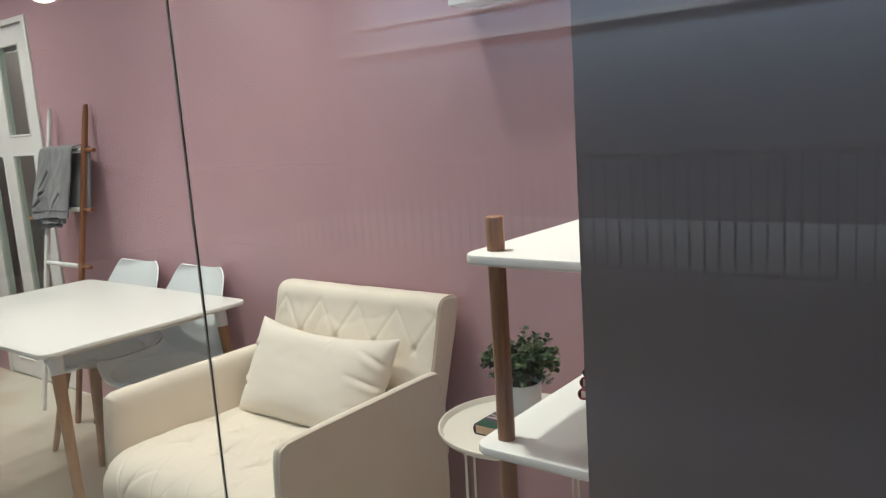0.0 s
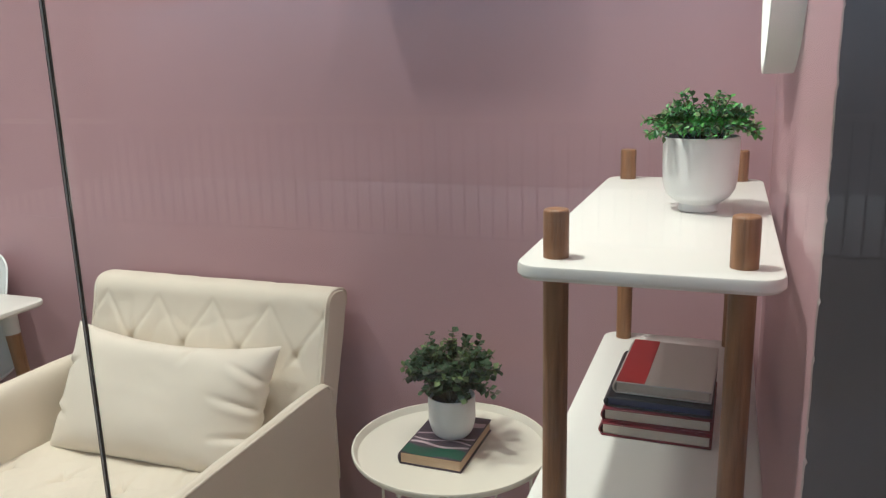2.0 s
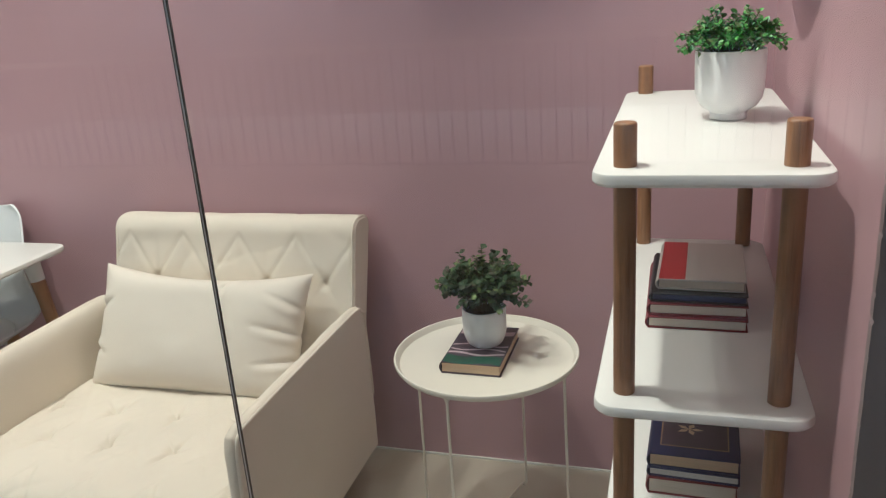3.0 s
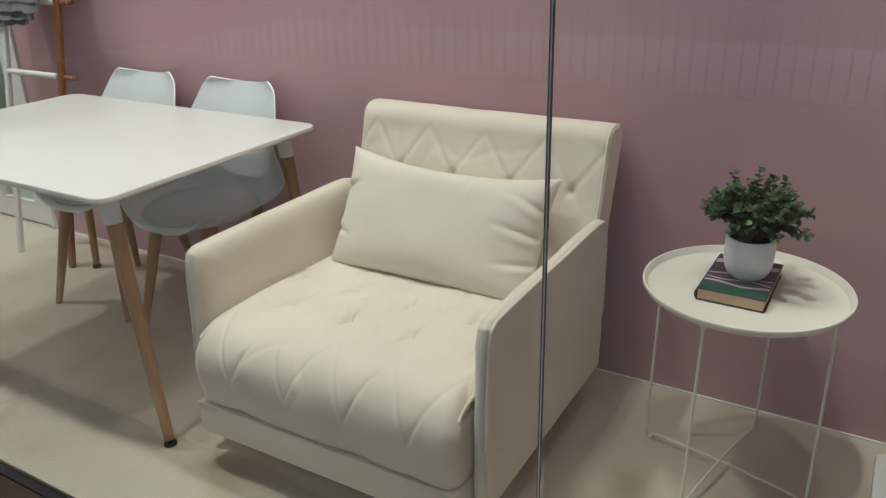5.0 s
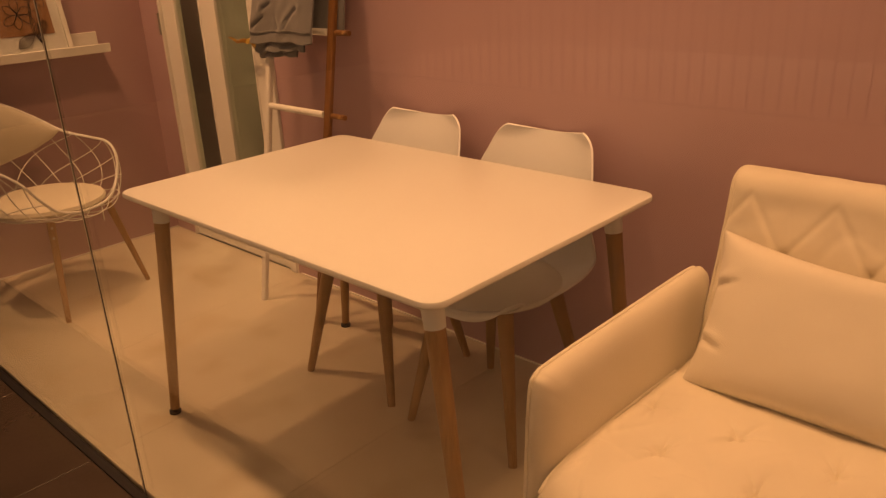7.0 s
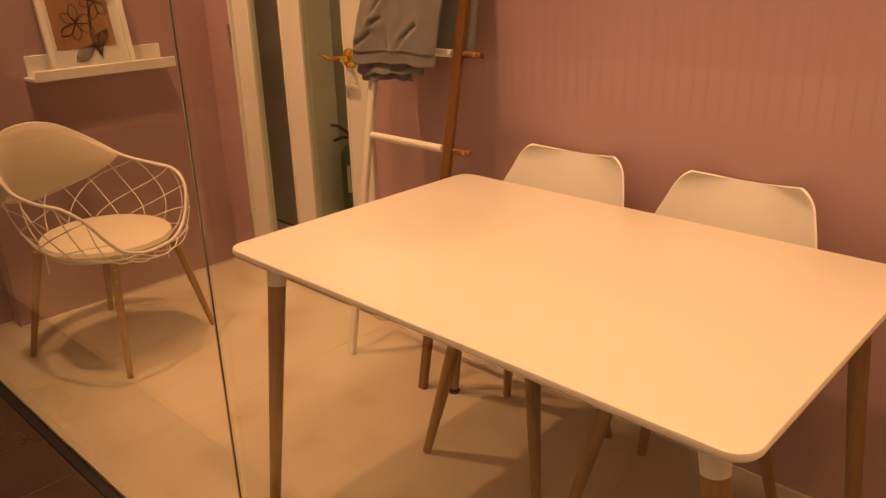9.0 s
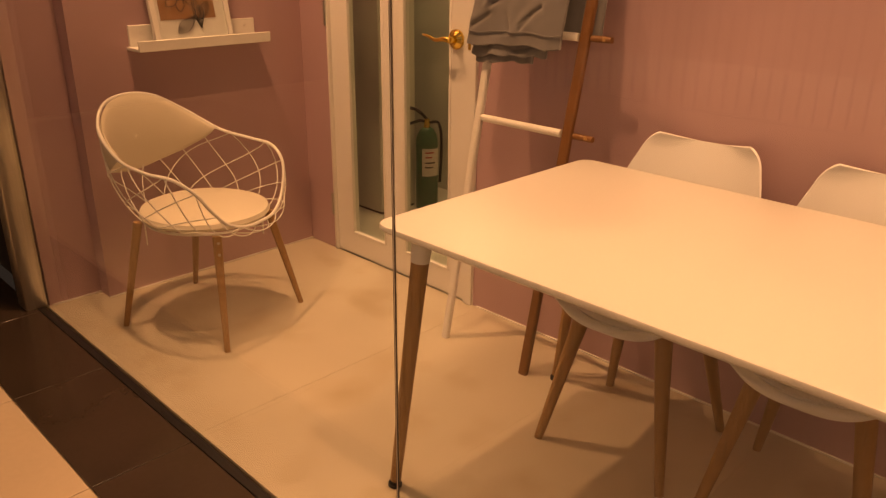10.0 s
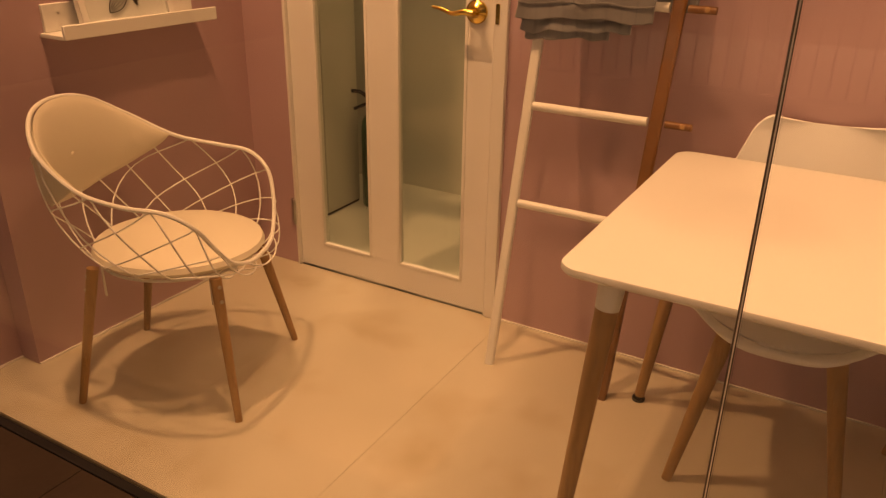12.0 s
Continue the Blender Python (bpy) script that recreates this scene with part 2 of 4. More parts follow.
def rod(bm, a, b, r1, r2=None, n=14, cap=True):
    a, b = Vector(a), Vector(b)
    d = b - a
    q = d.to_track_quat("Z", "Y").to_matrix().to_4x4()
    bmesh.ops.create_cone(bm, cap_ends=cap, segments=n, radius1=r1, radius2=r1 if r2 is None else r2, depth=d.length, matrix=Matrix.Translation((a + b) / 2) @ q)
    return bm


def lathe(bm, prof, n=32, centre=(0, 0, 0)):
    rings = []
    cx, cy, cz = centre
    for r, z in prof:
        if r < 1e-5:
            rings.append([bm.verts.new((cx, cy, cz + z))])
        else:
            rings.append([bm.verts.new((cx + r * math.cos(2 * math.pi * k / n), cy + r * math.sin(2 * math.pi * k / n), cz + z)) for k in range(n)])
    for a, b in zip(rings, rings[1:]):
        for k in range(n):
            k2 = (k + 1) % n
            if len(a) == 1 and len(b) == 1:
                continue
            if len(a) == 1:
                bm.faces.new((a[0], b[k], b[k2]))
            elif len(b) == 1:
                bm.faces.new((a[k], a[k2], b[0]))
            else:
                bm.faces.new((a[k], a[k2], b[k2], b[k]))
    return bm


def tube(bm, pts, r, n=8, closed=False):
    pts = [Vector(p) for p in pts]
    count = len(pts)
    rings = []
    side = None
    for i, p in enumerate(pts):
        if closed:
            d = pts[(i + 1) % count] - pts[i - 1]
        else:
            d = pts[min(i + 1, count - 1)] - pts[max(i - 1, 0)]
        d.normalize()
        if side is None:
            side = d.orthogonal().normalized()
        side = (side - d * side.dot(d)).normalized()
        up = d.cross(side)
        rr = r[i] if isinstance(r, (list, tuple)) else r
        rings.append([bm.verts.new(p + rr * (math.cos(2 * math.pi * k / n) * side + math.sin(2 * math.pi * k / n) * up)) for k in range(n)])
    pairs = list(zip(rings, rings[1:]))
    if closed:
        # align the last ring with the first
        last, first = rings[-1], rings[0]
        off = min(range(n), key=lambda s: sum((last[k].co - first[(k + s) % n].co).length for k in range(n)))
        pairs.append((last, [first[(k + off) % n] for k in range(n)]))
    else:
        bm.faces.new(rings[0][::-1])
        bm.faces.new(rings[-1])
    for a, b in pairs:
        for k in range(n):
            bm.faces.new((a[k], a[(k + 1) % n], b[(k + 1) % n], b[k]))
    return bm


def spline(ctrl, n=12, closed=False):
    ctrl = [Vector(c) for c in ctrl]
    k = len(ctrl)
    out = []
    for i in range(k if closed else k - 1):
        p1, p2 = ctrl[i], ctrl[(i + 1) % k]
        p0 = ctrl[i - 1] if closed or i else 2 * p1 - p2
        p3 = ctrl[(i + 2) % k] if closed or i + 2 < k else 2 * p2 - p1
        for j in range(n):
            t = j / n
            out.append(0.5 * (2 * p1 + (p2 - p0) * t + (2 * p0 - 5 * p1 + 4 * p2 - p3) * t * t + (3 * p1 - p0 - 3 * p2 + p3) * t ** 3))
    if not closed:
        out.append(ctrl[-1])
    return out


def grid(bm, fn, nu, nv, wrap=False, mi=0):
    vs = [[bm.verts.new(fn(i / nu, j / nv)) for j in range(nv + 1)] for i in range(nu if wrap else nu + 1)]
    rows = len(vs)
    for i in range(nu):
        for j in range(nv):
            f = bm.faces.new((vs[i][j], vs[(i + 1) % rows][j], vs[(i + 1) % rows][j + 1], vs[i][j + 1]))
            f.material_index = mi
    return vs


def slab(bm, x0, x1, y0, y1, z0, z1, r, edge=0.004, n=7):
    """A rounded-corner board with softened edges."""
    ring = []
    for cx, cy, a0 in ((x1 - r, y1 - r, 0), (x0 + r, y1 - r, 90), (x0 + r, y0 + r, 180), (x1 - r, y0 + r, 270)):
        for k in range(n + 1):
            a = radians(a0 + 90 * k / n)
            ring.append((cx, cy, math.cos(a), math.sin(a)))
    levels = []
    for inset, z in ((edge, z0), (0, z0 + edge), (0, z1 - edge), (edge * 0.3, z1 - edge * 0.3), (edge, z1)):
        levels.append([bm.verts.new((cx + (r - inset) * c, cy + (r - inset) * s, z)) for cx, cy, c, s in ring])
    for a, b in zip(levels, levels[1:]):
        for k in range(len(ring)):
            k2 = (k + 1) % len(ring)
            bm.faces.new((a[k], a[k2], b[k2], b[k]))
    bm.faces.new(levels[0][::-1])
    bm.faces.new(levels[-1])
    return bm


def structure(name, bm, material, label="", category="", smooth=False):
    ob = part(name, bm, material, smooth=smooth)
    return tagged(ob, label, category or name.split("_")[0], kind="structure")


# ---- the setting ----
GY = 1.168           # plane of the shop glass
WX0, WX1 = -5.10, -0.083
WY = 2.40
DX0, DX1, DZ = -4.90, -4.045, 2.12   # door opening
wall = bmesh.new()
box(wall, (DX1, WY, 0), (0.3, WY + 0.10, CEIL))
box(wall, (-5.4, WY, 0), (DX0, WY + 0.10, CEIL))
box(wall, (DX0, WY, DZ), (DX1, WY + 0.10, CEIL))
structure("wall_north", wall, M_WALL, "matte mauve pink painted back wall of the window display", "wall")
wall = bmesh.new()
box(wall, (WX0 - 0.25, 1.385, 0), (WX0, WY, CEIL))
box(wall, (WX0 - 0.25, GY + 0.012, 0), (WX0 - 0.087, 1.385, CEIL))
structure("wall_west", wall, M_WALL, "mauve pink painted side wall with a shallow recess", "wall")
structure("wall_east", boxed((WX1, 1.222, 0), (0.3, WY, CEIL)), M_WALL, "mauve pink painted side wall behind the shelf", "wall")
# ragged paint line on the end of the east wall, dark panel face
panel = bmesh.new()
rng = random.Random(5)
zs = [CEIL * k / 700 for k in range(701)]
edge = [(WX1 - 0.012 + 0.0007 * noise.noise((0, 0, z * 30)) + (0.0022 * rng.random() ** 2 if rng.random() < 0.25 else 0), z) for z in zs]
front = [panel.verts.new((x, 1.206, z)) for x, z in edge]
back = [panel.verts.new((x, 1.221, z)) for x, z in edge]
rf = [panel.verts.new((2.6, 1.206, z)) for z in zs]
for k in range(700):
    panel.faces.new((front[k], rf[k], rf[k + 1], front[k + 1]))
    panel.faces.new((front[k], front[k + 1], back[k + 1], back[k]))
structure("wall_end", panel, M_PILLAR, "dark grey painted panel behind the glass with a ragged edge", "wall")
structure("ceiling", boxed((-5.4, GY + 0.006, CEIL), (0.3, WY + 0.1, CEIL + 0.08)), M_CEIL, "unseen dark grey ceiling of the display, darkened to cut bounced light", "ceiling")
floor = structure("floor", boxed((-5.4, GY + 0.004, -0.12), (0.3, WY, -0.006)), M_GROUT, "cream tiled display floor with fine joints", "floor")
bead = bmesh.new()
box(bead, (DX1 + 0.05, WY - 0.006, 0.0005), (WX1, WY, 0.006))
box(bead, (WX0, 1.385, 0.0005), (WX0 + 0.006, WY, 0.006))
box(bead, (WX0 - 0.087, GY + 0.02, 0.0005), (WX0 - 0.081, 1.385, 0.006))
structure("trim", bead, M_BEAD, "white sealant bead along the foot of the walls", "trim")

# shop glass: three panes, dark butt joints
SEAM1, SEAM2 = -0.902, -3.090
glass = thing("window_1", "frameless shop window of tall clear glass panes", "window", kind="structure")
for x0, x1 in ((SEAM1 + 0.004, 2.6), (SEAM2 + 0.004, SEAM1 - 0.004), (-5.19, SEAM2 - 0.004)):
    p = part("pane", boxed((x0, GY - 0.006, 0.0), (x1, GY + 0.006, CEIL)), M_GLASS, glass, smooth=False)
    p.visible_shadow = False
for x in (SEAM1, SEAM2):
    part("joint", boxed((x - 0.0029, GY - 0.0062, 0.0), (x + 0.0029, GY - 0.0035, CEIL)), M_SEAM, glass, "dark silicone joint between panes", smooth=False)
    # thin pale strip: the joint's highlight, put into its colour
    part("glass_edge", boxed((x - 0.0004, GY - 0.0072, 0.0), (x + 0.0014, GY - 0.0064, CEIL)), M_SEAMLIT, glass, "polished glass edge with its bright highlight painted as a pale strip", smooth=False)
sill = bmesh.new()
box(sill, (-5.19, GY - 0.034, -0.02), (2.6, GY - 0.008, 0.004), 0.001, 1)
structure("threshold", sill, M_BLACK, "black metal channel under the shop glass", "threshold")
post = bmesh.new()
box(post, (-5.285, GY - 0.075, 0.0), (-5.192, GY + 0.008, 3.6), 0.008, 2)
structure("window_post", post, M_STEEL, "brushed steel post at the end of the glass", "post", smooth=True)

# ---- door and back room ----
frame_bm = bmesh.new()
box(frame_bm, (DX0 - 0.0, WY - 0.012, 0), (DX0 + 0.012, WY + 0.10, DZ + 0.03), 0.002, 1)
box(frame_bm, (DX1 - 0.018, WY - 0.014, 0), (DX1 + 0.028, WY + 0.10, DZ + 0.03), 0.003, 1)
box(frame_bm, (DX0 + 0.012, WY - 0.012, DZ), (DX1 - 0.018, WY + 0.10, DZ + 0.03), 0.002, 1)
door = thing("door_1", "white panelled door with glass lights and a brass lever, closed", "door", kind="structure")
part("door_frame", frame_bm, M_WHITEPAINT, door)
LX0, LX1 = DX0 + 0.014, DX1 - 0.024
ly0, ly1 = WY + 0.004, WY + 0.044
lites = [(-4.782, -4.545, 0.105, 1.40), (-4.431, -4.158, 0.105, 1.40), (-4.782, -4.545, 1.50, 2.02), (-4.431, -4.158, 1.50, 2.02)]
leaf = bmesh.new()
xs = [LX0, -4.782, -4.545, -4.431, -4.158, LX1]
zl = [0.006, 0.105, 1.40, 1.50, 2.02, DZ - 0.004]
for i in range(5):
    for k in range(5):
        if i in (1, 3) and k in (1, 3):
            continue
        box(leaf, (xs[i], ly0, zl[k]), (xs[i + 1], ly1, zl[k + 1]))
bmesh.ops.remove_doubles(leaf, verts=leaf.verts[:], dist=1e-5)
part("leaf", leaf, M_WHITEPAINT, door, smooth=False)
for x0, x1, z0, z1 in lites:
    bead = bmesh.new()
    for lo, hi in (((x0, ly0 - 0.003, z0), (x0 + 0.012, ly0 + 0.012, z1)), ((x1 - 0.012, ly0 - 0.003, z0), (x1, ly0 + 0.012, z1)), ((x0 + 0.012, ly0 - 0.003, z0), (x1 - 0.012, ly0 + 0.012, z0 + 0.012)), ((x0 + 0.012, ly0 - 0.003, z1 - 0.012), (x1 - 0.012, ly0 + 0.012, z1))):
        box(bead, lo, hi, 0.003, 2)
    part("glazing_bead", bead, M_WHITEPAINT, door)
    p = part("pane", boxed((x0 - 0.002, ly0 + 0.017, z0 - 0.002), (x1 + 0.002, ly0 + 0.022, z1 + 0.002)), M_DOORGLASS, door, smooth=False)
    p.visible_shadow = False
HX, HZ = -4.128, 1.035
h = bmesh.new()
rod(h, (HX, ly0 - 0.003, HZ), (HX, ly0 - 0.010, HZ), 0.036, 0.036, 28)
rod(h, (HX, ly0 - 0.010, HZ), (HX, ly0 - 0.022, HZ), 0.033, 0.018, 28)
rod(h, (HX, ly0 - 0.022, HZ), (HX, ly0 - 0.052, HZ), 0.012, 0.011, 18)
handle = part("door_handle", h, M_BRASS, door, "polished brass rose and lever")
h = bmesh.new()
tube(h, spline([(HX + 0.012, ly0 - 0.052, HZ), (HX - 0.02, ly0 - 0.056, HZ + 0.003), (HX - 0.06, ly0 - 0.054, HZ - 0.004), (HX - 0.10, ly0 - 0.050, HZ + 0.006), (HX - 0.135, ly0 - 0.046, HZ + 0.010)], 6), [0.011 - 0.0003 * k for k in range(25)], 12)
part("lever", h, M_BRASS, handle)
h = boxed((DX1 - 0.0215, WY + 0.012, 0.985), (DX1 - 0.0185, WY + 0.038, 1.085), 0.001, 1)
part("strike_plate", h, M_BRASS, door, "brass strike plate")
h = boxed((DX1 - 0.012, WY - 0.0165, 1.005), (DX1 + 0.002, WY - 0.0142, 1.065), 0.001, 1)
part("strike_plate", h, M_BRASS, door, "brass strike plate")
for z in (0.225, 1.08, 1.90):
    h = bmesh.new()
    box(h, (DX0 - 0.020, WY - 0.008, z - 0.05), (DX0 - 0.001, WY - 0.001, z + 0.05), 0.001, 1)
    rod(h, (DX0 + 0.001, WY - 0.017, z - 0.05), (DX0 + 0.001, WY - 0.017, z + 0.05), 0.006, None, 10)
    part("hinge", h, M_HINGE, door, "dull steel hinge")

structure("floor_2", boxed((-7.6, WY + 0.10, -0.12), (-3.4, 3.45, 0.0)), M_CONCRETE, "pale concrete floor of the back room", "floor")
rm = bmesh.new()
box(rm, (-7.6, 3.45, 0), (-3.4, 3.55, CEIL))
box(rm, (-3.4, WY + 0.1, 0), (-3.3, 3.55, CEIL))
box(rm, (-7.7, WY + 0.1, 0), (-7.6, 3.55, CEIL))
structure("wall_back_room", rm, M_ROOM, "pale green-white wall of the back room", "wall")
structure("ceiling_2", boxed((-7.7, WY + 0.1, CEIL), (-3.3, 3.55, CEIL + 0.08)), M_CEIL, "unseen dark grey ceiling of the back room, darkened to cut bounced light", "ceiling")
cab = thing("storage_cabinet", "tall pale cabinet with a dark base in the back room", "cabinet")
part("body", boxed((-5.62, 2.87, 0.012), (-5.12, 3.12, 2.1), 0.004, 1), M_ROOM, cab)
part("plinth", boxed((-5.615, 2.876, 0.0), (-5.126, 3.116, 0.0119)), M_BLACK, cab, smooth=False)

ext = thing("fire_extinguisher", "green fire extinguisher with a black handle standing on the floor", "extinguisher", pose(-5.03, 3.12, 0, 0, 0, 40))
bm = bmesh.new()
lathe(bm, [(0, 0), (0.055, 0), (0.06, 0.01), (0.06, 0.37), (0.055, 0.41), (0.035, 0.445), (0.02, 0.455), (0, 0.456)], 24)
part("cylinder", bm, M_EXT, ext)
bm = bmesh.new()
grid(bm, lambda u, v: (0.0608 * math.cos(-1.9 + 1.9 * u), 0.0608 * math.sin(-1.9 + 1.9 * u), 0.20 + 0.15 * v), 14, 1)
lab = part("label", bm, M_WHITECOVER, ext, "white printed label")
for k, (z, w) in enumerate(((0.325, 0.8), (0.30, 0.6), (0.27, 0.9), (0.245, 0.7))):
    bm = bmesh.new()
    grid(bm, lambda u, v: (0.0613 * math.cos(-1.6 + w * u), 0.0613 * math.sin(-1.6 + w * u), z + 0.008 * v), 8, 1)
    part("print_bar", bm, M_RED if k < 2 else M_INK, lab)
bm = bmesh.new()
rod(bm, (0, 0, 0.455), (0, 0, 0.50), 0.018, 0.014)
part("valve", bm, M_BRASS, ext)
bm = bmesh.new()
tube(bm, [(0, 0, 0.495), (-0.02, 0, 0.52), (-0.06, 0, 0.55), (-0.10, 0, 0.555)], 0.009)
tube(bm, [(0, 0, 0.485), (-0.04, 0, 0.49), (-0.09, 0, 0.47)], 0.008)
part("handle", bm, M_BLACK, ext)
bm = bmesh.new()
tube(bm, spline([(0.015, 0, 0.48), (0.06, 0.03, 0.47), (0.075, 0.03, 0.36), (0.068, 0.02, 0.15)], 8), 0.008)
part("hose", bm, M_BLACK, ext)
rack = thing("storage_rack", "dark storage rack with brown boxes in the back room", "rack")
for z in (0.02, 0.55, 1.05, 1.55, 2.0):
    part("shelf", boxed((-7.5, 2.62, z), (-7.05, 3.40, z + 0.03), 0.003, 1), M_DARKWALL, rack)
for x in (-7.5, -7.07):
    for y in (2.62, 3.37):
        part("upright", boxed((x, y, 0), (x + 0.03, y + 0.03, 2.1)), M_BLACK, rack, smooth=False)
rng = random.Random(3)
for z in (0.58, 1.08, 1.58):
    y = 2.67
    while y < 3.25:
        w, hh = rng.uniform(0.12, 0.2), rng.uniform(0.15, 0.36)
        b = part("cardboard_box", boxed((-7.42, y, z + 0.0005), (-7.12, y + w - 0.02, z + hh), 0.004, 1), M_PAPERB)
        tagged(b, "brown cardboard box on the storage rack", "box", "boxes on the rack")
        y += w

# ---- table ----
table = thing("dining_table", "white rectangular dining table with splayed beech legs", "table")
TX0, TX1, TY0, TY1 = -3.435, -2.174, 1.398, 2.250
bm = bmesh.new()
slab(bm, TX0, TX1, TY0, TY1, 0.732, 0.751, 0.045, 0.006)
part("tabletop", bm, M_WHITE, table)
bm = bmesh.new()
for a, b in (((TX0 + 0.14, TY0 + 0.10), (TX1 - 0.14, TY0 + 0.12)), ((TX0 + 0.14, TY1 - 0.12), (TX1 - 0.14, TY1 - 0.10)), ((TX0 + 0.10, TY0 + 0.14), (TX0 + 0.12, TY1 - 0.14)), ((TX1 - 0.12, TY0 + 0.14), (TX1 - 0.10, TY1 - 0.14))):
    box(bm, (*a, 0.70), (*b, 0.7315))
part("apron", bm, M_WHITEPAINT, table)
for fx, fy, sx, sy in ((-2.154, 1.450, -1, 1), (-3.402, 1.428, 1, 1), (-3.434, 2.180, 1, -1), (-2.185, 2.19, -1, -1)):
    tx = (TX0 if sx > 0 else TX1) + sx * 0.088
    ty = (TY0 if sy > 0 else TY1) + sy * 0.085
    top, foot = Vector((tx, ty, 0.7318)), Vector((fx, fy, 0.0))

    def along(z):
        return foot.lerp(top, z / 0.7318)
    bm = bmesh.new()
    rod(bm, along(0.018), along(0.655), 0.0145, 0.0222, 20)
    leg = part("leg", bm, M_BEECH, table, "tapered beech leg")
    bm = bmesh.new()
    rod(bm, along(0.652), along(0.7315), 0.0232, 0.0265, 20)
    part("sleeve", bm, M_PLASTIC, leg, "white metal leg sleeve")
    bm = bmesh.new()
    rod(bm, along(0.0), along(0.008), 0.019, 0.019, 16)
    rod(bm, along(0.008), along(0.02), 0.010, 0.012, 12)
    part("foot", bm, M_BLACK, leg, "black levelling foot")

# ---- tub chairs ----


def tub_chair(at, label):
    """Moulded shell chair; local -y is its front, origin on the floor under the seat."""
    ch = thing("dining_chair", label, "chair", at, "chairs at the table")
    ctrl = [(-0.225, 0.425, 0.17), (-0.215, 0.445, 0.205), (-0.10, 0.428, 0.228), (0.05, 0.425, 0.232), (0.145, 0.445, 0.232), (0.195, 0.52, 0.228), (0.228, 0.62, 0.218), (0.262, 0.725, 0.203), (0.288, 0.80, 0.178), (0.300, 0.846, 0.162)]
    prof = spline([(y, z, w) for y, z, w in ctrl], 5)
    n = len(prof) - 1

    def surf(u, v):
        k = min(int(v * n), n - 1)
        p = prof[k].lerp(prof[k + 1], v * n - k)
        s = 2 * u - 1
        y, z, w = p
        back = max(0.0, min(1.0, (z - 0.46) / 0.2))
        x = math.copysign(1 - (1 - abs(s)) ** 1.05, s) * w
        curl = abs(s) ** 3
        side = 0.055 * curl * (1 - back)
        forward = s * s * back * (0.055 + 0.22 * max(0.0, 0.864 - z))
        top = 0.0
        if v > 0.86:
            t = (v - 0.86) / 0.14
            top = t * t * (0.020 * s * s - 0.011)
        # rounded top corners
        t = max(0.0, min(1.0, (z - 0.806) / 0.042))
        x *= 1 - 0.042 * (1 - math.sqrt(1 - t * t)) / w
        yy = y - forward + (0.03 * curl * (1 - back) if v < 0.15 else 0)
        return Vector((x, yy, z + side + top))
    bm = bmesh.new()
    vs = grid(bm, surf, 40, 110)
    shell = part("shell", bm, M_PLASTIC, ch)
    mod = shell.modifiers.new("thickness", "SOLIDIFY")
    mod.thickness, mod.offset = 0.006, 0
    mod = shell.modifiers.new("round", "BEVEL")
    mod.width, mod.segments, mod.limit_method = 0.0025, 3, "ANGLE"
    # seat pad
    bm = bmesh.new()
    lathe(bm, [(0, -0.02), (0.17, -0.02), (0.192, -0.010), (0.198, 0.004), (0.185, 0.016), (0.12, 0.023), (0, 0.025)], 36)
    for v in bm.verts:
        v.co.y = v.co.y * 1.03 - 0.02
        v.co.z += 0.452
    part("seat_pad", bm, M_SEATPAD, ch, "grey padded seat")
    bm = bmesh.new()
    for s in (-1, 1):
        tube(bm, [(s * 0.13, -0.13, 0.405), (0, 0, 0.412), (-s * 0.13, 0.13, 0.405)], 0.010)
    lathe(bm, [(0, 0.402), (0.10, 0.402), (0.11, 0.425), (0, 0.426)], 24)
    part("underframe", bm, M_WHITEPAINT, ch)
    for fx, fy in ((-0.195, -0.20), (0.195, -0.20), (-0.19, 0.20), (0.19, 0.20)):
        bm = bmesh.new()
        rod(bm, (fx, fy, 0), (fx * 0.60, fy * 0.60, 0.425), 0.0125, 0.024, 16)
        part("leg", bm, M_BEECH, ch)
    return ch


CHAIR_LABEL = "white moulded tub chair with beech legs pushed under the table"
chair_a = tub_chair(pose(-3.083, 2.086, 0, 0, 0, 3), CHAIR_LABEL)
copy_thing(chair_a, pose(-2.588, 2.09, 0, 0, 0, 2))

# ---- armchair ----
sofa = thing("armchair", "cream fabric armchair with zigzag quilted seat and back", "armchair")
AX0, AX1 = -2.045, -1.164


def zig(u, p):
    return abs(((u / p) % 1.0) * 2 - 1)


